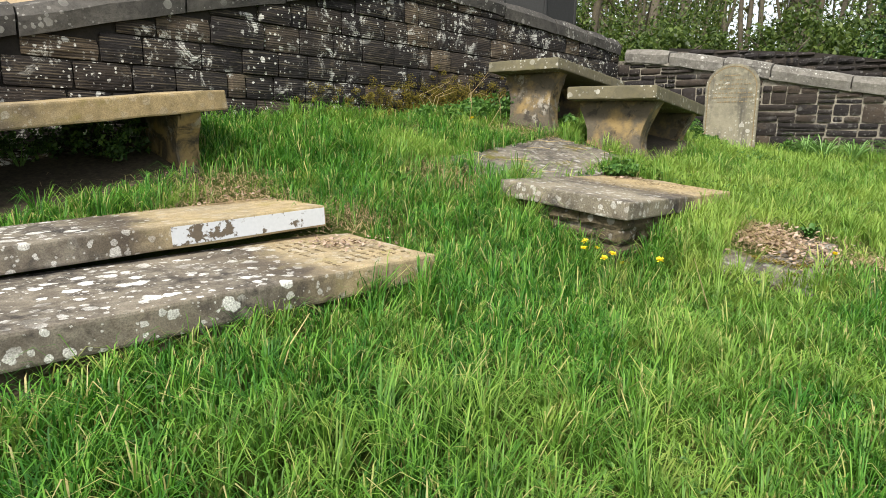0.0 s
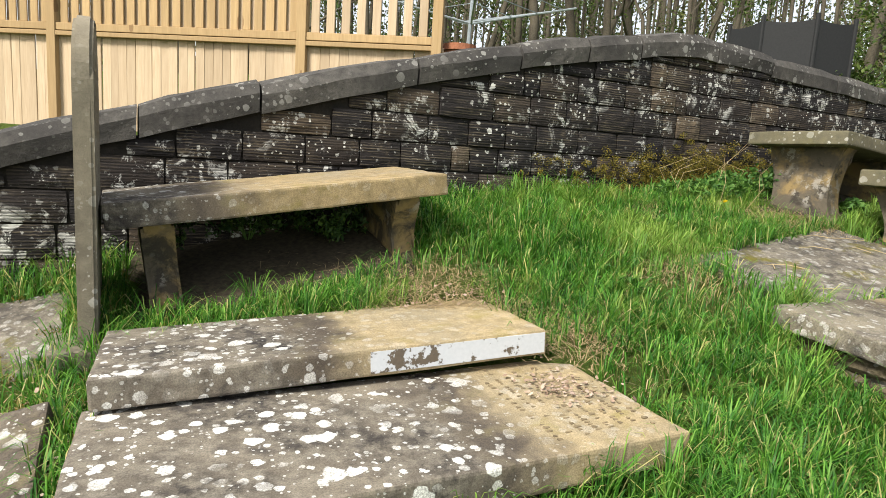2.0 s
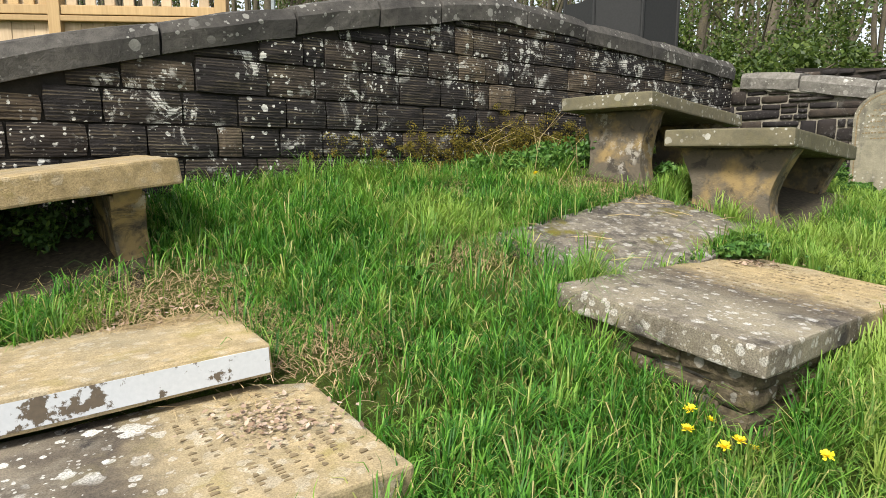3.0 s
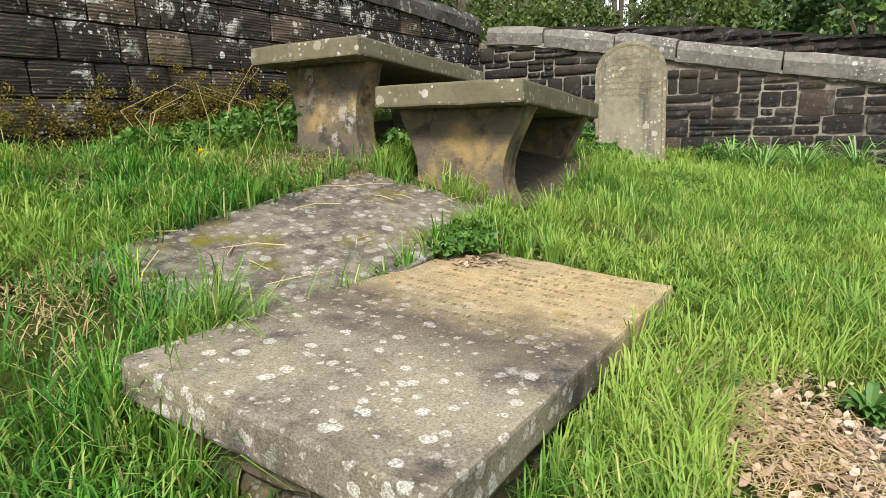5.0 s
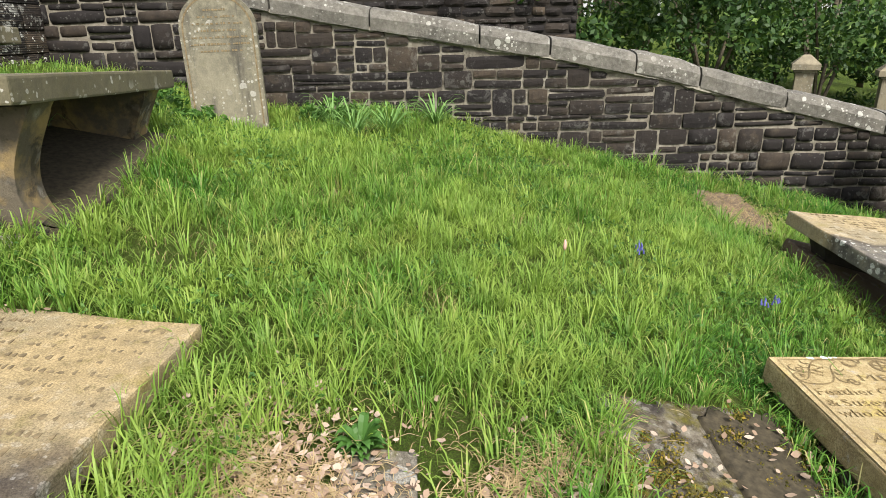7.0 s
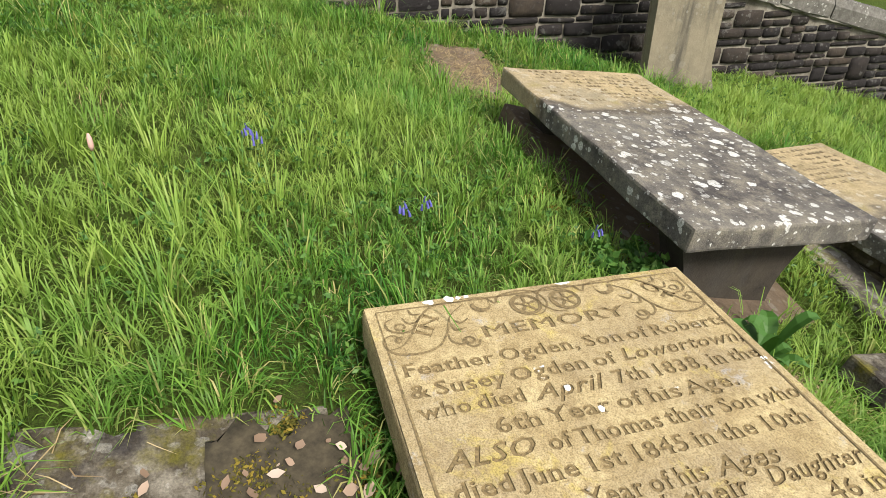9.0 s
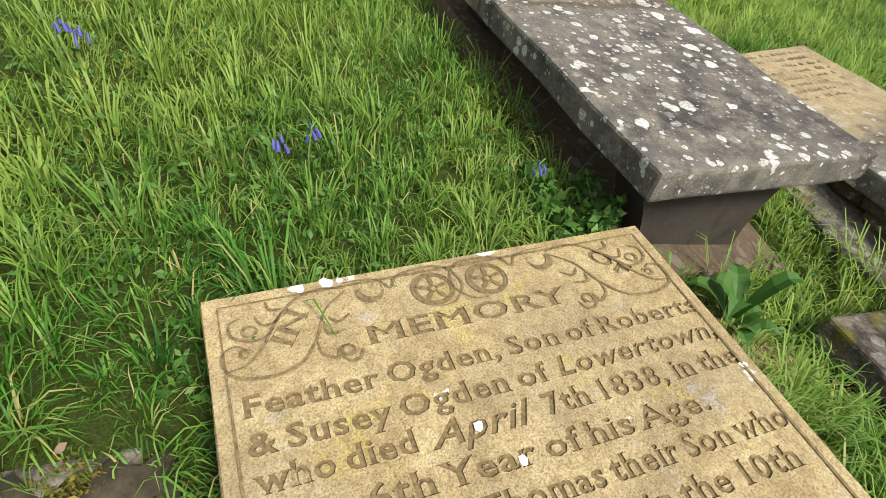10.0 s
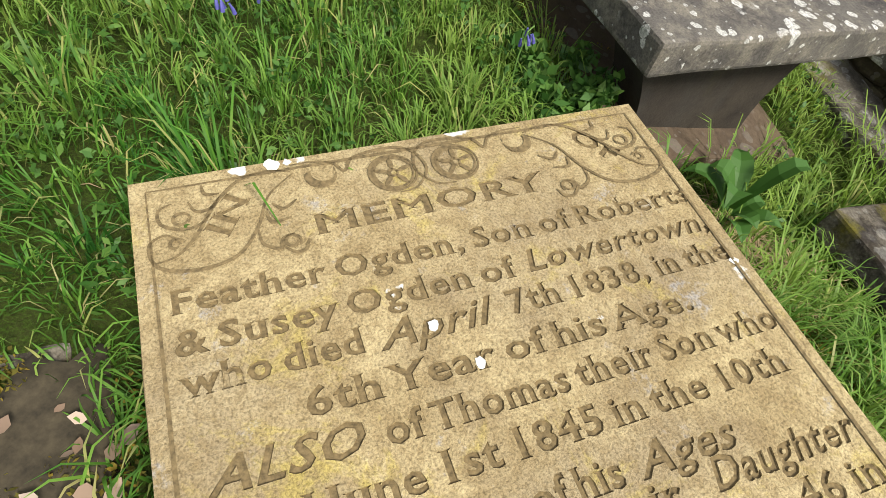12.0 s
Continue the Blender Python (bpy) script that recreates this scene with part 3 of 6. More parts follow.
grave_a = ledger("ledger_grave", -1.461, 1.836, 0.900, 42.0, 1.95, 0.82, 0.12, M_A, "grey grave slab covered in white lichen discs, sandy at one end", 1, 0.42, tilt=(1.3, 0.0), writing=(1.46, 1.86, 0.08, 0.74, 8))
grave_b = ledger("ledger_grave", -1.944, 2.408, 1.028, 41.6, 1.79, 0.67, 0.115, M_B, "raised grave slab with flaking white paint along one edge", 2, 0.0, tilt=(2.6, -1.6))
part("painted_edge", box_bm(0.98, 1.78, -0.0035, 0.002, -0.102, -0.012, 0.0, 6, 0.001, 4), M_WHITEPAINT, grave_b, "flaking white paint")
grave_e = ledger("ledger_grave", 1.058, 3.660, 1.145, 46.4, 1.62, 0.91, 0.105, M_E, "raised grave slab of mottled grey and sandy stone on rubble masonry", 3, 0.46, tilt=(-1.2, 4.6), writing=(0.72, 1.52, 0.06, 0.82, 12))
grave_o = ledger("ledger_grave", 6.047, 1.469, 0.42, 53.5, 1.83, 0.62, 0.10, M_N, "low lichen-spotted grave slab, sandy at its head", 5, 0.16, writing=(1.36, 1.76, 0.06, 0.7, 8))
ledger("ledger_grave", -2.270, 0.142, 0.72, 42.0, 1.80, 0.75, 0.10, M_FLUSH, "lichen-spotted grave slab in long grass", 6, 0.35)


def flush(x, y, ang, length, width, label, seed, lift=0.03, material=None):
    """A slab sunk level with the turf, following its slope."""
    a = radians(ang)
    u, v = (math.cos(a), math.sin(a)), (-math.sin(a), math.cos(a))
    z = gz(x, y)
    tl = math.degrees(math.atan2(gz(x + u[0] * length, y + u[1] * length) - z, length))
    tw = math.degrees(math.atan2(gz(x + v[0] * width, y + v[1] * width) - z, width))
    t = thing("sunken_grave_slab", slab_frame(x, y, z + lift, ang, tl, tw), label, "grave slab")
    top_slab(t, length, width, 0.10, material or M_FLUSH, seed)
    keep_clear(x, y, ang, length, width, -0.06)
    return t


flush(0.74, 4.52, 50.0, 1.68, 0.92, "flat sunken grave slab, grey with moss patches and dry grass", 11, 0.045)
flush(1.928, 3.303, 52.0, 0.95, 0.56, "sunken slab under brown leaf litter and moss", 12, 0.035)
flush(3.05, 2.62, 52.0, 1.25, 0.66, "sunken slab dark with golden moss", 13, 0.02, M_DAMP)
flush(5.63, 2.66, 53.9, 1.62, 0.80, "dark damp sunken slab with orange moss under a table tomb", 14, 0.04, M_BROWNSLAB)
flush(5.264, 1.504, 53.0, 0.85, 0.62, "sunken dark grey slab edged with golden moss", 15, 0.10, M_DAMP)
flush(6.460, 4.551, 52.0, 0.85, 0.50, "sunken reddish slab with dry grass at its edges", 16, 0.025, M_BROWNSLAB)
flush(5.821, 1.890, 53.0, 1.5, 0.36, "sunken pale slab at the foot of a low grave", 17, 0.04)
flush(-2.749, 1.230, 42.0, 1.3, 0.62, "low lichened slab with moss and dead grass", 18, 0.10, M_A)
flush(-3.534, 1.922, 42.0, 1.35, 0.75, "sunken mossy slab near the wall", 19, 0.025)


# ---- table tombs ----
def leg_outline(w_top, w_waist, w_foot, h):
    """The bowed outline of a tomb's end support: wide at the top, a waist, and a flared foot."""
    right = []
    for k in range(13):
        f = k / 12
        if f < 0.08:
            half = w_top / 2
        elif f < 0.16:
            half = w_top / 2 - 0.03
        else:
            g = (f - 0.16) / 0.84
            half = (w_top / 2 - 0.05) + (w_waist / 2 - w_top / 2 + 0.05) * math.sin(min(1.0, g / 0.55) * math.pi / 2)
            if g > 0.55:
                q = (g - 0.55) / 0.45
                half = w_waist / 2 + (w_foot / 2 - w_waist / 2) * q * q
        right.append((half, -h * f))
    return right + [(-x, z) for x, z in right[::-1]]


def table_tomb(x, y, z, ang, length, width, thick, legs, height, top_mat, leg_mat, label, seed, tilt=(0, 0), writing=None, leg_w=(0.74, 0.46, 0.70), leg_thick=0.15):
    t = thing("table_tomb", slab_frame(x, y, z, ang, *tilt), label, "table tomb", "table tombs")
    s = top_slab(t, length, width, thick, top_mat, seed, "tabletop")
    for at in legs:
        bm = extrude_bm(leg_outline(*leg_w, height - thick), leg_thick, 0.014)
        part("end_support", bm, leg_mat, t, at=pose(at, width / 2, -thick, 0, 0, 90) @ pose(0, -leg_thick / 2, 0))
        part("foot_block", box_bm(at - 0.13, at + 0.13, 0.06, width - 0.06, -height - 0.12, -height + 0.03, 0.02, 0, 0.008, seed), leg_mat, t)
    if writing:
        worn_lines(s, *writing, seed)
    a = radians(ang)
    for at in legs:
        keep_clear(x + math.cos(a) * (at - 0.13), y + math.sin(a) * (at - 0.13), ang, 0.26, width, -0.03)
    return t


table_tomb(-2.576, 3.067, 1.528, 46.4, 1.78, 0.78, 0.125, (0.22, 1.54), 0.60, M_T, M_LEG, "sandy stone table tomb on two bowed supports against the wall", 21, tilt=(6.9, 0.5))
table_tomb(1.131, 6.356, 2.223, 53.1, 1.78, 0.78, 0.105, (0.30, 1.48), 0.70, M_TOPS, M_LEG, "green-grey stone table tomb on ochre bowed supports", 22, tilt=(-3.2, -1.1), leg_w=(0.62, 0.44, 0.56), leg_thick=0.20)
table_tomb(1.864, 5.707, 1.937, 54.5, 1.86, 0.82, 0.115, (0.28, 1.56), 0.67, M_TOPS, M_LEG, "green-grey stone table tomb with lichened bowed supports in grass", 23, tilt=(-3.0, 0.0), leg_w=(0.76, 0.50, 0.66), leg_thick=0.20)
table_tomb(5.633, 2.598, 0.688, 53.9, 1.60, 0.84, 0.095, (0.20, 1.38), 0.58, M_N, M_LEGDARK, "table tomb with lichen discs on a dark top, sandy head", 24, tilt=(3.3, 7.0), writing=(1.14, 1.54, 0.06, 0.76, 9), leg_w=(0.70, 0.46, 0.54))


def earth_patch(x, y, ang, length, width, seed, label):
    """Bare ground that follows the slope, with a ragged edge."""
    a = radians(ang)
    u, v = (math.cos(a), math.sin(a)), (-math.sin(a), math.cos(a))
    bm = bmesh.new()
    n, m = 26, 16
    grid = []
    for i in range(n + 1):
        row = []
        for j in range(m + 1):
            f, g = i / n, j / m
            rag = 0.10 * noise.noise(Vector((f * 7, g * 5, seed)))
            p, q = length * (f + rag * (abs(f - 0.5) > 0.45)), width * (g + rag * (abs(g - 0.5) > 0.45))
            px, py = x + u[0] * p + v[0] * q, y + u[1] * p + v[1] * q
            edge = min(f, 1 - f, g, 1 - g)
            row.append(bm.verts.new((px, py, gz(px, py) + (0.035 + 0.008 * noise.noise(Vector((px * 3, py * 3, 1.0))) if edge > 0 else -0.03))))
        grid.append(row)
    for i in range(n):
        for j in range(m):
            bm.faces.new((grid[i][j], grid[i + 1][j], grid[i + 1][j + 1], grid[i][j + 1]))
    tagged(part("bare_earth", bm, M_EARTH, None, "", smooth=True), label, "ground", kind="structure")
    keep_clear(x, y, ang, length, width, -0.05)


# real bare earth here, with the tomb's shade put into its dark colour
earth_patch(-2.50, 3.12, 46.4, 1.60, 1.05, 1.0, "dry earth under a table tomb, coloured darker for its shade")
earth_patch(1.13, 6.36, 53.1, 1.75, 0.80, 3.0, "olive mossy earth under a table tomb")
earth_patch(1.92, 5.70, 54.5, 1.72, 0.80, 4.0, "olive mossy earth under a table tomb")

earth_patch(3.34, 2.86, 53.0, 0.85, 0.36, 5.0, "dark damp earth beside an inscribed slab")

# ---- headstones ----
def arch_outline(w, h, rise_h, steps=14):
    pts = [(-w / 2, 0), (-w / 2, h - rise_h)]
    pts += [(-w / 2 * math.cos(k * math.pi / steps), h - rise_h + rise_h * math.sin(k * math.pi / steps)) for k in range(1, steps)]
    return pts + [(w / 2, h - rise_h), (w / 2, 0)]


def headstone_round(x, y, z, ang, w, h, t, material, label, lean=(0, 0), rows=7, foot=False):
    s = thing("headstone", pose(x, y, z, 0, 0, ang) @ pose(0, 0, 0, lean[0], lean[1], 0), label, "headstone")
    bm = extrude_bm([(a, b - 0.25 if b == 0 else b) for a, b in arch_outline(w, h, w * 0.45)], t, 0.014)
    stone = part("stone", bm, material, s)
    if rows:
        rng = random.Random(int(w * 1000))
        rim = bmesh.new()
        outer, inner = arch_outline(w - 0.05, h - 0.025, w * 0.43), arch_outline(w - 0.075, h - 0.038, w * 0.42)
        vo, vi = [rim.verts.new((a, -0.003, b)) for a, b in outer], [rim.verts.new((a, -0.003, b)) for a, b in inner]
        for k in range(len(vo) - 1):
            rim.faces.new((vo[k], vo[k + 1], vi[k + 1], vi[k]))
        part("carved_rim", rim, M_CUTGREY, stone)
        for r in range(rows):
            bm = bmesh.new()
            zz = h * 0.86 - r * 0.052
            half = w * (0.16 if r == 0 else rng.uniform(0.22, 0.40))
            c = -half
            while c < half:
                ww = rng.uniform(0.010, 0.024)
                hh = rng.uniform(0.010, 0.018)
                bm.faces.new([bm.verts.new(p) for p in ((c, -0.003, zz), (c + ww, -0.003, zz), (c + ww, -0.003, zz + hh), (c, -0.003, zz + hh))])
                c += ww + rng.choice((0.006, 0.006, 0.02))
            tagged(part("worn_inscription_line", bm, M_CUTGREY, stone), kind="stuff")
    if foot:
        part("plinth", box_bm(-w / 2 - 0.1, w / 2 + 0.1, -0.02, t + 0.11, -0.25, 0.06, 0.015, 2, 0.006, 3), material, s)
    keep_clear(x, y, ang, 0.02, 0.02)
    return s


headstone_round(3.57, 7.95, 1.33, heading(0.85, -0.53), 0.60, 1.05, 0.10, M_HEADSTAIN, "weathered grey round-topped headstone with worn writing, by a wall", lean=(-2, -1.2))
headstone_round(-2.712, 3.182, 0.86, heading(-0.714, 0.70), 0.66, 1.50, 0.080, M_POSTSTONE, "tall thin round-topped headstone standing edge-on by a table tomb", lean=(0, 0), foot=True)


def headstone_shaped():
    """Waisted stone with shoulders and a pierced ring on top."""
    s = thing("headstone", pose(8.05, 4.06, 0.12, 0, 0, heading(0.75, -0.66)) @ pose(0, 0, 0, 0, -1.0, 0), "grey shouldered headstone with a pierced ring top and dark stain", "headstone")
    side = [(0.35, -0.4), (0.35, 0.10), (0.33, 0.16), (0.29, 0.24), (0.265, 0.36), (0.265, 1.02), (0.30, 1.05), (0.30, 1.08), (0.335, 1.10), (0.335, 1.17), (0.30, 1.22), (0.28, 1.27), (0.28, 1.31), (0.20, 1.32)]
    pts = side + [(-x, z) for x, z in side[::-1]]
    st = part("stone", extrude_bm(pts, 0.11, 0.01), M_HEAD, s)
    arch = [(0.175 * math.cos(radians(a)), 1.31 + 0.175 * math.sin(radians(a))) for a in range(0, 181, 15)] + [(0.105 * math.cos(radians(a)), 1.31 + 0.105 * math.sin(radians(a))) for a in range(180, -1, -15)]
    part("ring", extrude_bm(arch, 0.11, 0.006), M_HEAD, st, "pierced stone ring")
    for k, z in enumerate((1.035, 1.065, 1.20)):
        part("moulding", box_bm(-0.31, 0.31, -0.012, 0.0, z, z + 0.016, 0.004, 0, 0.001, k), M_HEAD, st)


headstone_shaped()


# ---- the inscribed slab ----
def text_mesh(words, size, slant=0.0, spacing=1.10):
    c = bpy.data.curves.new("text", "FONT")
    c.body, c.size, c.shear, c.space_character, c.space_word = words, size, slant, spacing, 0.5
    c.offset = 0.0017
    c.resolution_u = 2
    ob = bpy.data.objects.new("text", c)
    me = bpy.data.meshes.new_from_object(ob)
    bpy.data.objects.remove(ob)
    bpy.data.curves.remove(c)
    return me


CUT = 0.005  # depth of the lettering


def rim_loops(me):
    """The outlines of a flat mesh, as closed rows of points."""
    uses = {}
    for p in me.polygons:
        for e in p.edge_keys:
            uses[e] = uses.get(e, 0) + 1
    near = {}
    for (a, b), n in uses.items():
        if n == 1:
            near.setdefault(a, []).append(b)
            near.setdefault(b, []).append(a)
    loops, seen = [], set()
    for start in near:
        if start in seen:
            continue
        loop, at = [], start
        while at is not None and at not in seen:
            seen.add(at)
            loop.append(me.vertices[at].co.copy())
            at = next((b for b in near[at] if b not in seen), None)
        if len(loop) > 2:
            loops.append(loop)
    return loops


def with_serifs(loop, size):
    """The outline of a letter with a slab serif at the foot and head of each stem."""
    out, n = [], len(loop)
    for i in range(n):
        o, p, q, r = loop[i - 1], loop[i], loop[(i + 1) % n], loop[(i + 2) % n]
        flat = abs(p.y - q.y) < 1e-5 and 0.04 * size < abs(q.x - p.x) < 0.34 * size
        up, also = o.y - p.y, r.y - q.y
        if flat and up * also > 0 and min(abs(up), abs(also)) > 0.10 * size:
            d, k = (1.0 if q.x > p.x else -1.0) * 0.055 * size, (1.0 if up > 0 else -1.0) * 0.030 * size
            out += [Vector((p.x, p.y + 1.6 * k, 0)), Vector((p.x - d, p.y + k * 0.7, 0)), Vector((p.x - d, p.y, 0)), Vector((q.x + d, q.y, 0)), Vector((q.x + d, q.y + k * 0.7, 0)), Vector((q.x, q.y + 1.6 * k, 0))]
        else:
            before = loop[i - 2]
            tail = abs(o.y - p.y) < 1e-5 and 0.04 * size < abs(p.x - o.x) < 0.34 * size and (before.y - o.y) * (q.y - p.y) > 0 and min(abs(before.y - o.y), abs(q.y - p.y)) > 0.10 * size
            if not tail:
                out.append(p)
    return out


def filled(loops):
    """A flat mesh inside the given outlines."""
    c = bpy.data.curves.new("glyphs", "CURVE")
    c.dimensions, c.fill_mode = "2D", "BOTH"
    for loop in loops:
        sp = c.splines.new("POLY")
        sp.points.add(len(loop) - 1)
        sp.use_cyclic_u = True
        for pt, p in zip(sp.points, loop):
            pt.co = (p.x, p.y, 0, 1)
    ob = bpy.data.objects.new("glyphs", c)
    me = bpy.data.meshes.new_from_object(ob)
    bpy.data.objects.remove(ob)
    bpy.data.curves.remove(c)
    me.materials.clear()
    return me


def pierced_plate(length, width, holes, inset=0.004):
    """The slab's face, with the letters cut through it."""
    c = bpy.data.curves.new("face", "CURVE")
    c.dimensions, c.fill_mode, c.extrude = "2D", "BOTH", CUT / 2
    edge = [(inset, inset), (length - inset, inset), (length - inset, width - inset), (inset, width - inset)]
    for loop in [edge] + [[(p.x, p.y) for p in h] for h in holes]:
        sp = c.splines.new("POLY")
        sp.points.add(len(loop) - 1)
        sp.use_cyclic_u = True
        for pt, (x, y) in zip(sp.points, loop):
            pt.co = (x, y, 0, 1)
    ob = bpy.data.objects.new("face", c)
    me = bpy.data.meshes.new_from_object(ob)
    bpy.data.objects.remove(ob)
    bpy.data.curves.remove(c)
    me.materials.clear()
    me.transform(Matrix.Translation((0, 0, -CUT / 2)))
    return me


def stroke_bm(points, width, z=0.0):
    """A flat strip for a cut line, of uneven width through plan points, tapering at its ends."""
    bm = bmesh.new()
    n = len(points)
    rows = []
    for i, p in enumerate(points):
        a, b = points[max(0, i - 1)], points[min(n - 1, i + 1)]
        d = Vector((b[0] - a[0], b[1] - a[1])).normalized()
        w = width * (0.35 + 0.65 * math.sin(math.pi * min(1.0, max(0.0, i / (n - 1)))))
        rows.append((bm.verts.new((p[0] - d.y * w / 2, p[1] + d.x * w / 2, z)), bm.verts.new((p[0] + d.y * w / 2, p[1] - d.x * w / 2, z))))
    for (a, b), (c, d) in zip(rows, rows[1:]):
        bm.faces.new((a, b, d, c))
    return bm


def spiral(cx, cy, r0, r1, a0, a1, n=22):
    return [(cx + (r0 + (r1 - r0) * k / n) * math.cos(radians(a0 + (a1 - a0) * k / n)), cy + (r0 + (r1 - r0) * k / n) * math.sin(radians(a0 + (a1 - a0) * k / n))) for k in range(n + 1)]


def bow(*knots):
    """A smooth curve through a few plan points."""
    out = []
    q = [knots[0], *knots, knots[-1]]
    for i in range(1, len(q) - 2):
        for k in range(7):
            f = k / 7
            out.append(tuple(0.5 * (2 * q[i][c] + (q[i + 1][c] - q[i - 1][c]) * f + (2 * q[i - 1][c] - 5 * q[i][c] + 4 * q[i + 1][c] - q[i + 2][c]) * f * f + (3 * q[i][c] - q[i - 1][c] - 3 * q[i + 1][c] + q[i + 2][c]) * f ** 3) for c in (0, 1)))
    return out + [knots[-1]]


def inscribed_slab():
    L, W = 1.79, 0.977
    at, turn = (3.734, 1.654), 53.07
    t = thing("inscribed_grave_slab", slab_frame(*at, 0.679, turn, 1.6, 2.8), "buff sandstone grave slab with cut lettering and scrollwork", "grave slab")
    s = part("slab", box_bm(0, L, 0, W, -0.115, -CUT, 0.010, 9, 0.003, 31), M_M, t)
    holes = []
    rubble_course(t, L, W, -0.115, 0.38, 31)
    keep_clear(*at, turn, L, W, -0.02)

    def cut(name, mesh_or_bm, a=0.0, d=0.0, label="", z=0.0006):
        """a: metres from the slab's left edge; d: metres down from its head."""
        return part(name, mesh_or_bm, M_CUTSHADE, s, label, at=pose(L - d, W - a, z, 0, 0, -90))

    # a thin line round the field
    for k, (x0, y0, x1, y1) in enumerate(((0.03, -0.03, W - 0.03, -0.03), (0.03, -0.03, 0.03, -1.7), (W - 0.03, -0.03, W - 0.03, -1.7))):
        n = 16
        pts = [(x0 + (x1 - x0) * i / n, y0 + (y1 - y0) * i / n) for i in range(n + 1)]
        cut("border_line", stroke_bm(pts, 0.007, 0.002))
    # words, distance from the left edge and from the head, letter size, width, slant, turn
    lines = [
        ("IN", 0.142, 0.152, 0.058, 0.088, 0.0, 58), ("OF", 0.795, 0.070, 0.054, 0.098, 0.0, -52),
        ("MEMORY", 0.276, 0.181, 0.062, 0.427, 0.0, 0),
        ("Feather Ogden, Son of Roberts", 0.045, 0.273, 0.060, 0.908, 0.0, 0),
        ("& Susey Ogden of", 0.045, 0.343, 0.060, 0.525, 0.0, 0), ("Lowertown,", 0.590, 0.341, 0.060, 0.360, 0.22, 0),
        ("who died", 0.045, 0.406, 0.060, 0.255, 0.0, 0), ("April", 0.318, 0.411, 0.066, 0.190, 0.42, 0), ("7th 1838, in the", 0.530, 0.407, 0.060, 0.420, 0.0, 0),
        ("6th Year of his Age.", 0.199, 0.479, 0.060, 0.624, 0.0, 0),
        ("ALSO", 0.060, 0.545, 0.066, 0.205, 0.35, 0), ("of Thomas their Son who", 0.290, 0.547, 0.060, 0.655, 0.0, 0),
        ("died June 1st 1845 in the 10th", 0.060, 0.616, 0.060, 0.850, 0.0, 0),
        ("Year of his", 0.300, 0.690, 0.060, 0.275, 0.0, 0), ("Ages", 0.597, 0.691, 0.064, 0.166, 0.35, 0),
        ("Also of Sarah their", 0.080, 0.740, 0.060, 0.560, 0.1, 0), ("Daughter", 0.690, 0.737, 0.062, 0.255, 0.3, 0),
        ("who died", 0.060, 0.812, 0.060, 0.255, 0.0, 0), ("46 in", 0.790, 0.800, 0.060, 0.150, 0.0, 0),
    ]
    for words, a, d, size, width, slant, turn in lines:
        me = text_mesh(words, size, slant)
        loops = [with_serifs(loop, size) if slant < 0.2 else loop for loop in rim_loops(me)]
        bpy.data.meshes.remove(me)
        low, have = min(p.x for loop in loops for p in loop), max(p.x for loop in loops for p in loop)
        loops = [[Vector(((p.x - low) * width / (have - low), p.y, 0)) for p in loop] for loop in loops]
        # letter floors coloured darker, as the shade at the bottom of the cut
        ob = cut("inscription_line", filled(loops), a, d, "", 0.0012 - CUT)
        ob.matrix_basis = ob.matrix_basis @ pose(0, 0, 0, 0, 0, turn)
        holes += [[ob.matrix_basis @ p for p in loop] for loop in loops]
    part("lettered_face", pierced_plate(L, W, holes), M_M, s)
    # two wheels, two moons and the scrolls of the heading, flat strips whose brown stands for groove shade
    for a in (0.437, 0.556):
        for r in (0.042, 0.036, 0.008):
            cut("wheel_ring", stroke_bm([(r * math.cos(k * math.tau / 28), r * math.sin(k * math.tau / 28)) for k in range(29)], 0.007, 0.002), a, 0.080)
        for k in range(5):
            c, q = math.cos(k * math.tau / 5 + 0.3), math.sin(k * math.tau / 5 + 0.3)
            cut("wheel_spoke", stroke_bm([(c * f, q * f) for f in (0.007, 0.016, 0.026, 0.037)], 0.010, 0.002), a, 0.080)
    for a, flip in ((0.312, 1), (0.690, -1)):
        crescent = bmesh.new()
        outer = [(0.028 * math.cos(radians(g)), 0.028 * math.sin(radians(g))) for g in range(-200, 31, 15)]
        inner = [(0.022 * math.cos(radians(g)) + 0.006, 0.022 * math.sin(radians(g)) + 0.008) for g in range(-200, 31, 15)]
        vo, vi = [crescent.verts.new((flip * x, y, 0.002)) for x, y in outer], [crescent.verts.new((flip * x, y, 0.002)) for x, y in inner]
        for k in range(len(vo) - 1):
            crescent.faces.new((vo[k], vo[k + 1], vi[k + 1], vi[k]))
        cut("crescent", crescent, a, 0.058)
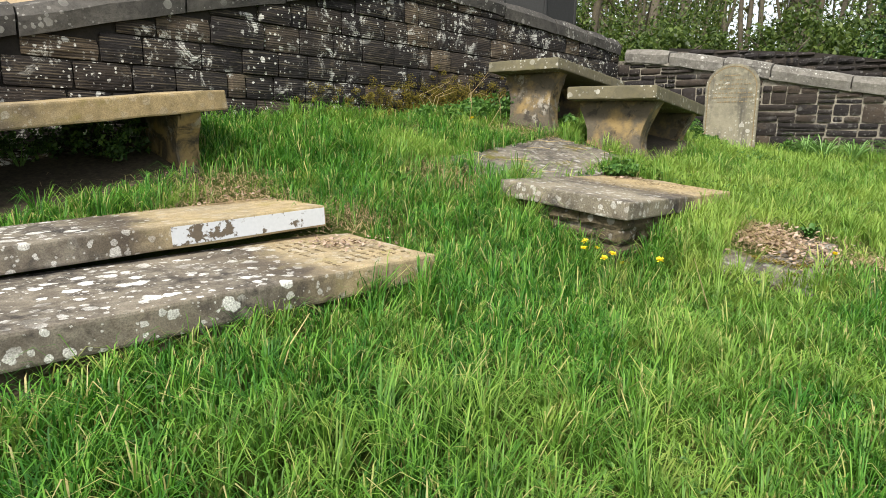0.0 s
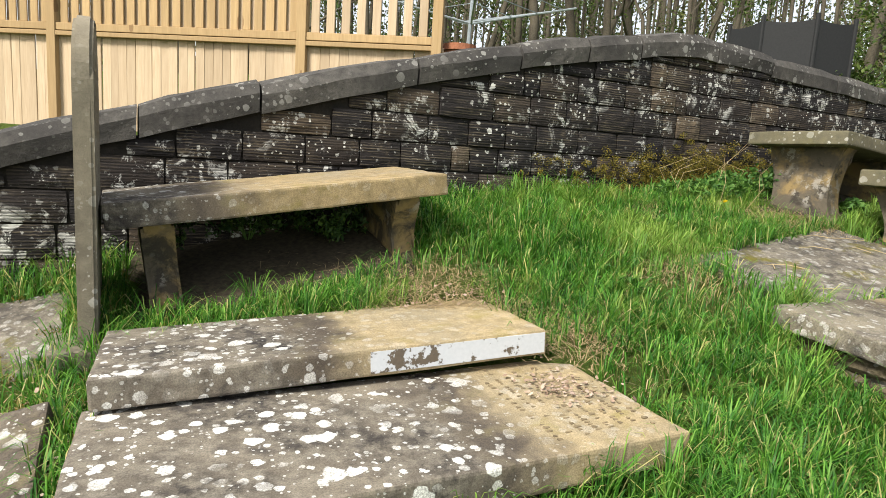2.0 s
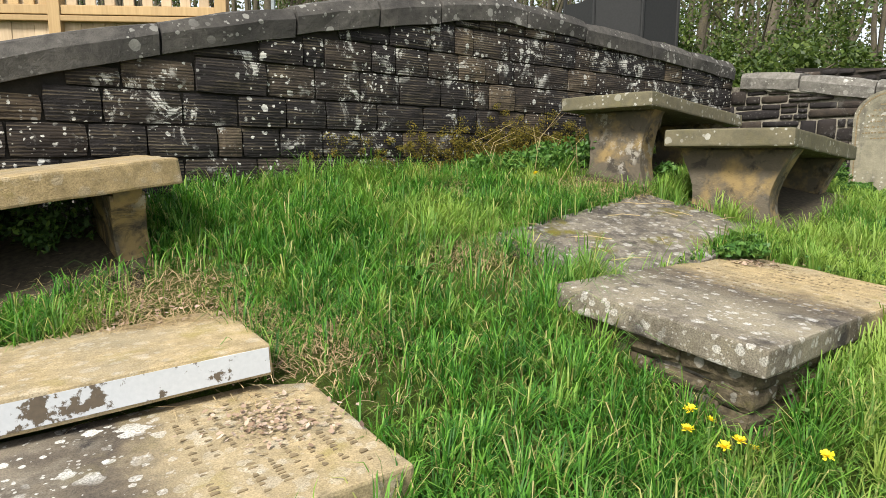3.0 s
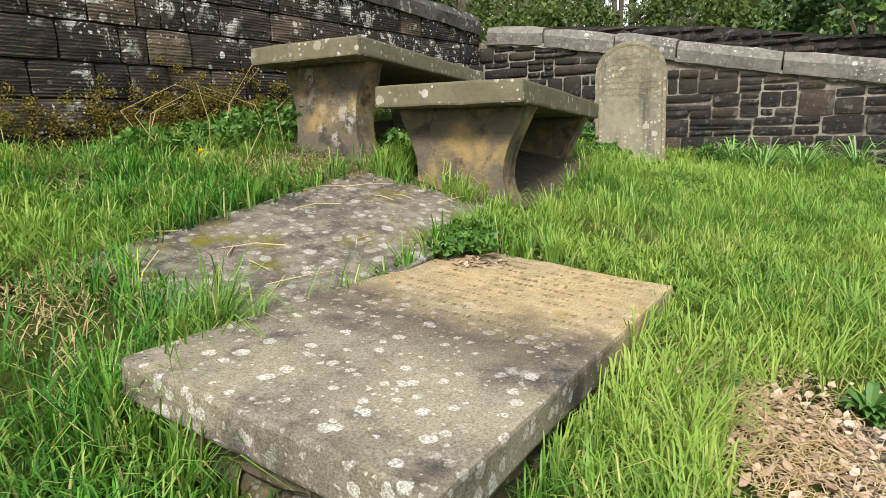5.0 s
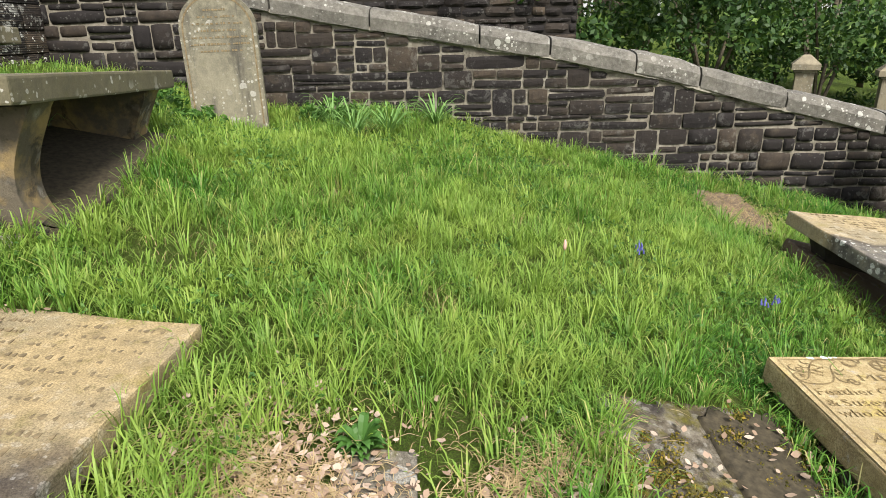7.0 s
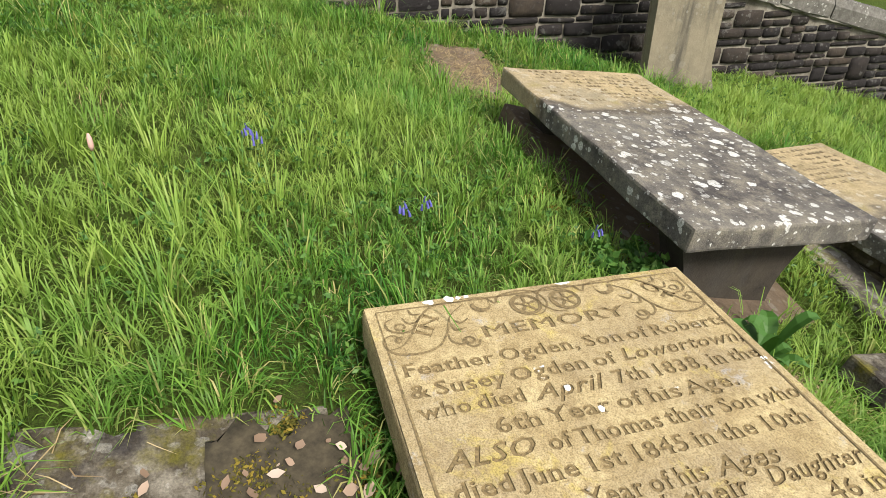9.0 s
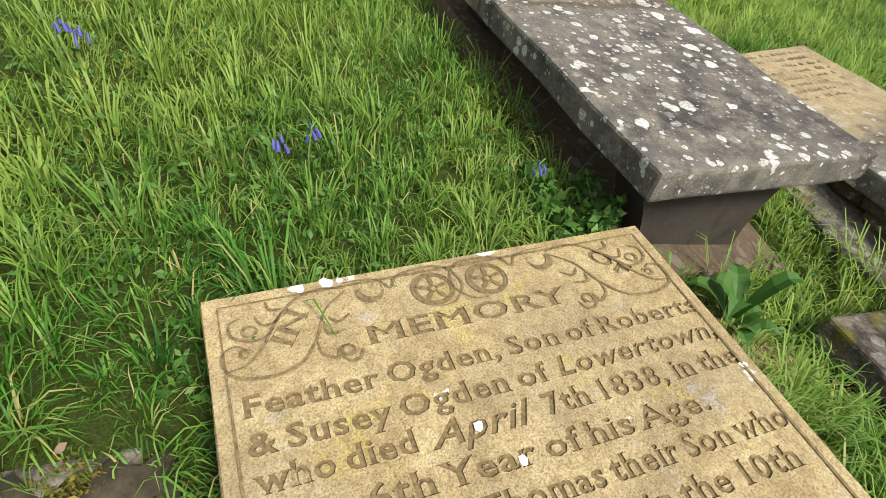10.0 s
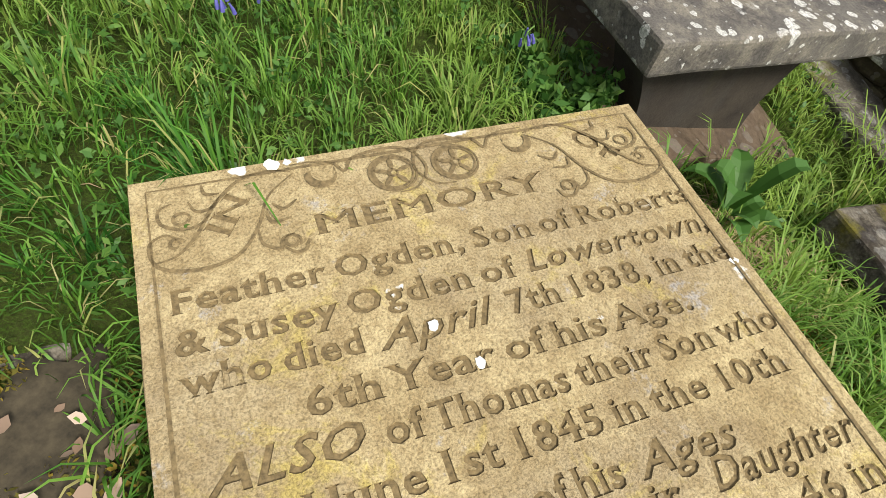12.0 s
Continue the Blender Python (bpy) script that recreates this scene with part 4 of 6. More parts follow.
    for flip, ax in ((1, 0.0), (-1, W)):
        scrolls = [
            bow((0.074, 0.149), (0.053, 0.127), (0.027, 0.143), (0.038, 0.187), (0.092, 0.205), (0.152, 0.193), (0.191, 0.145), (0.218, 0.083), (0.268, 0.041)),
            bow((0.034, 0.179), (0.068, 0.170), (0.101, 0.133), (0.128, 0.086), (0.172, 0.040), (0.222, 0.026), (0.264, 0.037)),
            bow((0.067, 0.064), (0.046, 0.075), (0.047, 0.103), (0.073, 0.120), (0.102, 0.119), (0.125, 0.097)),
            bow((0.092, 0.066), (0.102, 0.089), (0.124, 0.088), (0.141, 0.067)),
            bow((0.116, 0.034), (0.120, 0.055), (0.142, 0.059)),
            bow((0.191, 0.151), (0.193, 0.180), (0.217, 0.196), (0.225, 0.177), (0.244, 0.171)),
            bow((0.264, 0.188), (0.255, 0.207), (0.237, 0.208), (0.222, 0.191)),
            bow((0.209, 0.116), (0.215, 0.140), (0.246, 0.137)),
            bow((0.221, 0.100), (0.237, 0.116), (0.262, 0.101)),
            bow((0.265, 0.022), (0.305, 0.022), (0.338, 0.033), (0.355, 0.056), (0.373, 0.030), (0.410, 0.020), (0.459, 0.020), (0.489, 0.042), (0.498, 0.085), (0.470, 0.122), (0.437, 0.128)),
            spiral(0.078, 0.100, 0.010, 0.014, 0, 400), spiral(0.238, 0.186, 0.008, 0.014, 0, 400), spiral(0.066, 0.150, 0.004, 0.014, 40, 330)]
        for pts in scrolls:
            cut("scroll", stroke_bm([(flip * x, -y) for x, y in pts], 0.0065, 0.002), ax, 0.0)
    rng = random.Random(12)
    for a, d, size in ((0.236, 0.014, 0.016), (0.262, 0.012, 0.008), (0.404, 0.393, 0.010), (0.450, 0.469, 0.010), (0.948, 0.415, 0.009)):
        bm = bmesh.new()
        ring = [bm.verts.new((size * rng.uniform(0.6, 1.2) * math.cos(k * math.tau / 11), size * rng.uniform(0.6, 1.2) * math.sin(k * math.tau / 11), 0.0)) for k in range(11)]
        top = bm.verts.new((0, 0, 0.0015))
        for k in range(11):
            bm.faces.new((ring[k], ring[(k + 1) % 11], top))
        part("lichen_patch", bm, M_LICHEN, s, "crusty white lichen patch", at=pose(L - d, W - a, 0.0015, 0, 0, -90))


inscribed_slab()

# ---- boundary walls ----
W1_FROM, W1_TO = (-7.0, -0.165), (2.62, 9.64)
W2_FROM, W2_TO = (2.62, 9.64), (11.4, 2.10)


def wall_frame(a, b):
    return pose(a[0], a[1], 0, 0, 0, heading(b[0] - a[0], b[1] - a[1])), math.dist(a, b)


def curve_at(s, knots):
    """A smooth line through (s, z) knots."""
    for (s0, z0), (s1, z1) in zip(knots, knots[1:]):
        if s <= s1 or (s1, z1) == knots[-1]:
            f = min(1.0, max(0.0, (s - s0) / (s1 - s0)))
            return z0 + (z1 - z0) * f
    return knots[-1][1]


S1 = lambda x: (x - W1_FROM[0]) / 0.7003
TOP1 = [(0.0, 1.10), (S1(-3.69), 1.77), (S1(-2.91), 2.12), (S1(-2.16), 2.43), (S1(-1.57), 2.635), (S1(-0.8), 2.87), (S1(-0.05), 3.04), (S1(0.5), 3.01), (S1(1.52), 2.95), (S1(2.62), 2.84)]
LEN2 = math.dist(W2_FROM, W2_TO)
S2 = lambda x: (x - W2_FROM[0]) / (W2_TO[0] - W2_FROM[0]) * LEN2
TOP2 = [(0.0, 2.74), (S2(3.28), 2.66), (S2(3.93), 2.50), (S2(4.54), 2.34), (S2(5.3), 2.17), (S2(6.17), 1.98), (S2(6.87), 1.79), (S2(7.51), 1.57), (S2(8.45), 1.28), (S2(11.4), 0.35)]


def coping(parent, top, s0, s1, lengths, height, depth, material, seed, out=0.05):
    """Coping stones with rounded backs, one piece each, following the wall's top."""
    rng = random.Random(seed)
    s, k = s0, 0
    section = [(-out, -height), (-out - 0.01, -height * 0.45), (-out + 0.03, -height * 0.10), (0.10, 0.0), (depth - 0.10, 0.0), (depth + out - 0.03, -height * 0.10), (depth + out, -height * 0.5), (depth + out, -height)]
    while s < s1 - 0.05:
        w = min(lengths[k % len(lengths)] * rng.uniform(0.94, 1.06), s1 - s)
        lift, skew = rng.uniform(-0.012, 0.012), rng.uniform(0.0, 0.05)
        bm = bmesh.new()
        rings = []
        n = 4
        for i in range(n + 1):
            f = i / n
            x = s + 0.008 + (w - 0.016) * f
            pinch = 0.012 if i in (0, n) else 0.0
            zt = curve_at(x, top) + lift
            ring = []
            for j, (y, z) in enumerate(section):
                wob = 0.016 * noise.noise(Vector((x * 4, y * 6 + seed, z * 6)))
                ring.append(bm.verts.new((x + skew * (z + height) * (1 if j < 4 else 1), y + (pinch if y < 0.1 else -pinch) + wob, zt + z - (pinch if z > -0.05 else 0) + wob)))
            rings.append(ring)
        for a, b in zip(rings, rings[1:]):
            for j in range(len(section)):
                bm.faces.new((a[j], b[j], b[(j + 1) % len(section)], a[(j + 1) % len(section)]))
        bm.faces.new(rings[0])
        bm.faces.new(rings[-1][::-1])
        part("coping_stone", bm, material, parent)
        s += w
        k += 1


def lay_stones(wall, name, length, top, foot, cope, heights, widths, variants, material, near, seed, gap, depth, jitter):
    """Courses of stones on a wall's face. Those within near (metres along it) are pieces; the rest is joined."""
    rng = random.Random(seed)
    for me in variants:
        me.materials.append(material)
    rest_v, rest_t, count, made = [], [], 0, 0
    z, row = min(foot(0), foot(length)) - 0.4, 0
    zmax = max(p[1] for p in top)
    while z < zmax:
        h = rng.uniform(*heights)
        s = rng.uniform(-0.3, 0.0)
        while s < length:
            w = rng.uniform(*widths) * (1.0 if rng.random() < 0.8 else 0.6)
            s0, s1 = max(0.0, s), min(length, s + w)
            s += w
            if s1 - s0 < 0.06:
                continue
            mid = (s0 + s1) / 2
            ceil = min(curve_at(s0, top), curve_at(s1, top)) - cope
            z1 = min(z + h * (rng.uniform(0.72, 1.12) if jitter else 1.0), ceil + 0.02)
            if z1 - z < 0.035 or z + h < foot(mid) - 0.08:
                continue
            me = variants[rng.randrange(len(variants))]
            j = jitter * rng.uniform(-1, 1)
            m = pose(s0 + gap / 2, -0.028 + rng.uniform(-0.010, 0.012), z + gap / 2 + j, 0, rng.uniform(-1, 1) * jitter * 400, 0) @ Matrix.Diagonal((s1 - s0 - gap, depth, z1 - z - gap, 1))
            if near[0] < mid < near[1] and made < 300:
                ob = new(name, me)
                ob.matrix_basis = m
                ob.parent = wall
                made += 1
            else:
                co = np.empty(len(me.vertices) * 3)
                me.vertices.foreach_get("co", co)
                me.calc_loop_triangles()
                tr = np.empty(len(me.loop_triangles) * 3, dtype=np.int32)
                me.loop_triangles.foreach_get("vertices", tr)
                co = np.c_[co.reshape(-1, 3), np.ones(len(me.vertices))] @ np.array(m).T
                rest_v.append(co[:, :3])
                rest_t.append(tr.reshape(-1, 3) + count)
                count += len(co)
        z += h
        row += 1
    if rest_v:
        ob = part("far_stones", from_arrays("far_stones", np.concatenate(rest_v), np.concatenate(rest_t), material), material, wall)
        tagged(ob, kind="stuff")


def split_cells(length, z0, z1, rng, band, widths):
    """Random-bonded rubble: bands of uneven height, each cell one tall stone or two or three thin ones."""
    cells, z = [], z0
    while z < z1:
        h = rng.uniform(*band)
        s = rng.uniform(-0.3, 0.0)
        while s < length:
            w = rng.uniform(*widths)
            kind = rng.random()
            if kind < 0.36:
                cells.append((s, s + w * 0.8, z, z + h))
                s += w * 0.8
                continue
            cut = h * rng.uniform(0.32, 0.68)
            w *= 1.35
            for a, b in ((z, z + cut), (z + cut, z + h)):
                mid = s + w * rng.uniform(0.3, 0.7) if rng.random() < 0.75 else None
                for p, q in ((s, mid), (mid, s + w)) if mid else ((s, s + w),):
                    if b - a > 0.11 and rng.random() < 0.3:
                        m = (a + b) / 2 + rng.uniform(-0.015, 0.015)
                        cells += [(p, q, a, m), (p, q, m, b)]
                    else:
                        cells.append((p, q, a, b))
            s += w
        z += h
    return cells


def lay_rubble(wall, name, length, top, foot, cope, variants, material, near, seed):
    rng = random.Random(seed)
    for me in variants:
        me.materials.append(material)
    rest_v, rest_t, count, made = [], [], 0, 0
    zmax = max(p[1] for p in top)
    for s0, s1, z, z1 in split_cells(length, min(foot(0), foot(length)) - 0.4, zmax, rng, (0.14, 0.26), (0.20, 0.42)):
        s0, s1 = max(0.0, s0), min(length, s1)
        mid = (s0 + s1) / 2
        tall = z1 - z
        z1 = min(z1, min(curve_at(s0, top), curve_at(s1, top)) - cope - 0.012)
        if s1 - s0 < 0.05 or z1 - z < 0.035 or z + tall < foot(mid) - 0.05:
            continue
        me = variants[rng.randrange(len(variants))]
        gap = rng.uniform(0.010, 0.026)
        m = pose(s0 + gap / 2, -0.022 + rng.uniform(-0.010, 0.014), z + gap / 2, 0, rng.uniform(-2.0, 2.0), 0) @ Matrix.Diagonal((s1 - s0 - gap, 0.085, z1 - z - gap, 1))
        if near[0] < mid < near[1] and made < 300:
            ob = new(name, me)
            ob.matrix_basis = m
            ob.parent = wall
            made += 1
        else:
            co = np.empty(len(me.vertices) * 3)
            me.vertices.foreach_get("co", co)
            me.calc_loop_triangles()
            tr = np.empty(len(me.loop_triangles) * 3, dtype=np.int32)
            me.loop_triangles.foreach_get("vertices", tr)
            rest_v.append((np.c_[co.reshape(-1, 3), np.ones(len(me.vertices))] @ np.array(m).T)[:, :3])
            rest_t.append(tr.reshape(-1, 3) + count)
            count += len(me.vertices)
    ob = part("far_stones", from_arrays("far_stones", np.concatenate(rest_v), np.concatenate(rest_t), material), material, wall)
    tagged(ob, kind="stuff")


def mortar_bed(wall, top, s0, s1, cope, seed):
    """The ragged pale bed of lime mortar that the coping is set in."""
    bm = bmesh.new()
    n = int((s1 - s0) / 0.035)
    rows = []
    for i in range(n + 1):
        s = s0 + (s1 - s0) * i / n
        zt = curve_at(s, top) - cope
        drop = 0.012 + 0.055 * max(0.0, 0.5 + 1.3 * noise.noise(Vector((s * 3.1, seed, 0.0))) + 0.5 * noise.noise(Vector((s * 14.0, seed, 3.0))))
        out = 0.026 + 0.012 * noise.noise(Vector((s * 9.0, seed, 6.0)))
        rows.append([bm.verts.new(p) for p in ((s, -out, zt + 0.012), (s, -out - 0.006, zt - drop * 0.5), (s, 0.01, zt - drop))])
    for a, b in zip(rows, rows[1:]):
        for j in range(2):
            bm.faces.new((a[j], b[j], b[j + 1], a[j + 1]))
    part("mortar_bed", bm, M_LIME, wall, "ragged pale lime mortar")


def wall_core(name, a, b, top, cope, thick, foot, material, label):
    m, length = wall_frame(a, b)
    bm = bmesh.new()
    n = 40
    ring = []
    for i in range(n + 1):
        s = length * i / n
        zt, zb = curve_at(s, top) - cope + 0.01, foot(s) - 0.6
        ring.append([bm.verts.new(p) for p in ((s, 0, zb), (s, 0, zt), (s, thick, zt), (s, thick, zb))])
    for p, q in zip(ring, ring[1:]):
        for k in range(4):
            bm.faces.new((p[k], q[k], q[(k + 1) % 4], p[(k + 1) % 4]))
    bm.faces.new(ring[0])
    bm.faces.new(ring[-1][::-1])
    wall = part(name, bm, material)
    wall.matrix_basis = m
    return tagged(wall, label, "wall", kind="structure"), length


def on_line(a, b):
    length = math.dist(a, b)
    return lambda s: gz(a[0] + (b[0] - a[0]) * s / length, a[1] + (b[1] - a[1]) * s / length)


FOOT1, FOOT2 = on_line(W1_FROM, W1_TO), on_line(W2_FROM, W2_TO)
wall_1, len_1 = wall_core("wall_1", W1_FROM, W1_TO, TOP1, 0.20, 0.36, FOOT1, M_JOINT, "soot-blackened wall of tooled gritstone blocks under rounded coping")
wall_2, len_2 = wall_core("wall_2", W2_FROM, W2_TO, TOP2, 0.19, 0.36, FOOT2, M_MORTAR, "dark rubble stone wall with pale mortar and coping, stepping downhill")
coping(wall_1, TOP1, 0.0, len_1, (0.95, 0.72, 1.05, 0.80, 0.60, 0.52), 0.21, 0.36, M_COPE, 5)
coping(wall_2, TOP2, 0.12, len_2, (0.62, 0.75, 0.58, 0.85, 0.95), 0.20, 0.36, M_COPE2, 6)
mortar_bed(wall_2, TOP2, 0.12, len_2, 0.19, 6.0)


# ---- timber fence behind the wall ----
def fence():
    m = pose(-3.746, 6.540, 0, 0, 0, 11.0)
    f = thing("timber_fence", m, "bleached close-board timber fence with a yellow palisade panel rail on top", "fence")
    rng = random.Random(8)
    rail_z = 2.89
    s0, s1 = -4.6, 1.45
    s = s0
    while s < s1:
        w = 0.098
        part("fence_board", box_bm(0, w, 0, 0.018, 1.2, rail_z - 0.02 + rng.uniform(-0.006, 0.004), 0.004, 0, 0.001, rng.randint(0, 99), 1), M_FENCE, f, at=pose(s, rng.uniform(0, 0.008), 0, 0, rng.uniform(-0.25, 0.25), 0))
        s += w - 0.003
    part("lower_rail", box_bm(s0, s1, -0.055, 0.0, rail_z - 0.055, rail_z - 0.01, 0.006, 0, 0.001), M_RAIL, f)
    posts = [-5.38, -2.66, 0.06, 1.42]
    for p in posts:
        part("fence_post", box_bm(p - 0.05, p + 0.05, -0.06, 0.05, 1.0, rail_z + 1.25, 0.008, 0, 0.001), M_RAIL, f)
    for a, b in zip(posts, posts[1:]):
        for z in (rail_z, rail_z + 0.95):
            part("panel_rail", box_bm(a + 0.052, b - 0.052, -0.045, 0.02, z, z + 0.075, 0.006, 0, 0.001), M_RAIL, f)
        s = a + 0.09
        k = 0
        while s < b - 0.12:
            part("pale", box_bm(s, s + 0.085, -0.02, -0.002, rail_z + 0.077, rail_z + 0.945, 0.004, 0, 0.001, k, 1), M_FENCE if b > 1 else M_RAIL, f)
            if b < 1.0:
                part("rear_pale", box_bm(s + 0.07, s + 0.135, 0.012, 0.028, rail_z + 0.077, rail_z + 0.945, 0.004, 0, 0.001, k, 1), M_FENCE, f)
            s += 0.155 if b > 1 else 0.125
            k += 1


fence()


def trampoline():
    t = thing("garden_trampoline", pose(1.85, 13.9, 2.75, 0, 0, ANG1), "black-netted garden trampoline enclosure above the wall", "trampoline")
    n = 8
    poles = [(1.05 * math.cos(k * math.tau / n + 0.2), 1.05 * math.sin(k * math.tau / n + 0.2)) for k in range(n)]
    for (x, y), (p, q) in zip(poles, poles[1:] + poles[:1]):
        part("padded_pole", tube_bm([(x, y, 0), (x, y, 0.9), (x, y, 1.78)], [0.035] * 3, 8), M_NET, t)
        bm = bmesh.new()
        a, b, c, d = [], [], [], []
        rows = [[bm.verts.new((x + (p - x) * i / 6, y + (q - y) * i / 6, z - (0.05 * math.sin(math.pi * i / 6) if z > 1 else 0))) for i in range(7)] for z in (0.7, 1.7)]
        for i in range(6):
            bm.faces.new((rows[0][i], rows[0][i + 1], rows[1][i + 1], rows[1][i]))
        part("net", bm, M_NET, t)
    part("mat", tube_bm([(0, 0, 0.68), (0, 0, 0.72)], [1.08, 1.08], 24), M_NET, t)


trampoline()


def clothes_dryer():
    t = thing("rotary_clothes_dryer", pose(-2.42, 8.0, 2.0), "grey metal rotary clothes dryer", "clothes dryer")
    part("pole", tube_bm([(0, 0, 0), (0.02, 0, 1.0), (0.05, 0, 2.0)], [0.028, 0.026, 0.02], 8), M_POLE, t)
    for k in range(4):
        a = k * math.pi / 2 + 0.4
        part("arm", tube_bm([(0.04, 0, 1.35), (0.6 * math.cos(a), 0.6 * math.sin(a), 1.48), (1.25 * math.cos(a), 1.25 * math.sin(a), 1.62)], [0.012] * 3, 6), M_POLE, t)
    for r in (0.5, 0.8, 1.1):
        pts = [(r * math.cos(k * math.pi / 2 + 0.4), r * math.sin(k * math.pi / 2 + 0.4), 1.36 + 0.21 * r) for k in range(5)]
        part("line", tube_bm(pts, [0.006] * 5, 4), M_POLE, t)


clothes_dryer()


def plant_pot():
    t = thing("plant_pot", pose(-2.2, 7.05, 2.62), "terracotta plant pot by the fence end", "plant pot")
    bm = bmesh.new()
    prof = [(0.10, 0.0), (0.15, 0.26), (0.17, 0.26), (0.17, 0.32), (0.15, 0.32), (0.14, 0.27)]
    rings = [[bm.verts.new((r * math.cos(k * math.tau / 20), r * math.sin(k * math.tau / 20), z)) for k in range(20)] for r, z in prof]
    for a, b in zip(rings, rings[1:]):
        for k in range(20):
            bm.faces.new((a[k], a[(k + 1) % 20], b[(k + 1) % 20], b[k]))
    bm.faces.new(rings[0])
    bm.faces.new(rings[-1])
    part("pot", bm, M_POT, t)


plant_pot()


def gate_pier(x, y, z):
    t = thing("gate_pier", pose(x, y, z, 0, 0, 25), "weathered square stone gate pier with a pyramid cap", "gate pier", "gate piers")
    part("shaft", box_bm(-0.125, 0.125, -0.125, 0.125, -1.6, -0.16, 0.012, 1, 0.004, 2), M_HEAD, t)
    part("neck", box_bm(-0.15, 0.15, -0.15, 0.15, -0.16, -0.12, 0.01), M_HEAD, t)
    bm = bmesh.new()
    q = [bm.verts.new((a * 0.19, b * 0.19, c)) for c in (-0.12, -0.04) for a, b in ((-1, -1), (1, -1), (1, 1), (-1, 1))]
    tip = [bm.verts.new((a * 0.05, b * 0.05, 0.09)) for a, b in ((-1, -1), (1, -1), (1, 1), (-1, 1))]
    q += tip
    for lv in (0, 4):
        for k in range(4):
            bm.faces.new((q[lv + k], q[lv + (k + 1) % 4], q[lv + 4 + (k + 1) % 4], q[lv + 4 + k]))
    bm.faces.new(q[:4][::-1])
    bm.faces.new(q[8:])
    part("cap", bm, M_HEAD, t)


gate_pier(11.96, 6.74, 1.50)
gate_pier(13.24, 5.97, 1.36)

# an older, higher retaining wall beyond the second one
W3_FROM, W3_TO = (4.2, 11.95), (8.62, 8.42)
TOP3 = [(0.0, 3.05), (2.3, 2.85), (3.8, 2.60), (5.66, 2.57)]
wall_3, len_3 = wall_core("wall_3", W3_FROM, W3_TO, TOP3, 0.0, 0.4, lambda s: 1.2, M_JOINT, "old mossy dry-stone retaining wall below shrubs")


# ---- plants ----
def leaf_cloud(centres, sizes, per, leaf, seed, squash=0.8):
    """Many small leaves scattered through clumps: arrays of corners and triangles."""
    rng = np.random.default_rng(seed)
    c = np.repeat(np.asarray(centres, float), per, axis=0)
    r = np.repeat(np.asarray(sizes, float), per)[:, None]
    n = len(c)
    d = rng.normal(size=(n, 3))
    d /= np.linalg.norm(d, axis=1, keepdims=True)
    p = c + d * r * rng.random((n, 1)) ** 0.45 * np.array([1, 1, squash])
    a = rng.normal(size=(n, 3))
    a /= np.linalg.norm(a, axis=1, keepdims=True)
    b = np.cross(a, rng.normal(size=(n, 3)))
    b /= np.linalg.norm(b, axis=1, keepdims=True)
    s = leaf * rng.uniform(0.6, 1.4, (n, 1))
    tip, tail, l, q = p + a * s, p - a * s, p + b * s * 0.5, p - b * s * 0.5
    v = np.stack([tail, q, tip, l], 1).reshape(-1, 3)
    i = np.arange(n)[:, None] * 4
    return v, np.concatenate([i + [0, 1, 2], i + [0, 2, 3]])


def tree(x, y, z, height, radius, seed, leaves=900, spread=1.6, low=0.45, thin=False):
    rng = random.Random(seed)
    t = thing("woodland_tree", pose(x, y, z), "slender woodland tree with fresh spring leaves" if thin else "tall woodland tree in thin spring leaf", "tree", "wood beyond the wall")
    bend = [(rng.uniform(-0.25, 0.25) * k, rng.uniform(-0.25, 0.25) * k, height * k / 5) for k in range(6)]
    part("trunk", tube_bm(bend, [radius * (1 - 0.15 * k) for k in range(6)], 8), M_BARK, t, smooth=True)
    tips = []
    for k in range(6):
        f = rng.uniform(low, 0.95)
        i = min(4, int(f * 5))
        p = Vector(bend[i]).lerp(Vector(bend[i + 1]), f * 5 - i)
        a, run = rng.uniform(0, math.tau), spread * rng.uniform(0.5, 1.2)
        q = p + Vector((math.cos(a) * run * 0.5, math.sin(a) * run * 0.5, run * 0.35))
        e = q + Vector((math.cos(a + 0.4) * run * 0.6, math.sin(a + 0.4) * run * 0.6, run * 0.4))
        part("limb", tube_bm([p, q, e], [radius * 0.35, radius * 0.2, radius * 0.06], 5), M_BARK, t)
        tips += [q, e, e + Vector((rng.uniform(-0.5, 0.5), rng.uniform(-0.5, 0.5), 0.3))]
    v, tr = leaf_cloud([tuple(p) for p in tips], [rng.uniform(0.4, 0.9) for _ in tips], max(4, leaves // len(tips)), 0.055, seed)
    part("crown", from_arrays("crown", v, tr, M_FOLIAGE), M_FOLIAGE, t)


def woods():
    rng = random.Random(77)
    for k in range(105):
        a = radians(rng.uniform(15, 132))
        d = rng.uniform(17, 40)
        x, y = 1.0 + d * math.cos(a), 3.0 + d * math.sin(a)
        tree(x, y, gz(x, y) + 0.05 * max(0, y - 12), rng.uniform(9, 15), rng.uniform(0.06, 0.19), 500 + k, 1100, 1.9, 0.12)


woods()


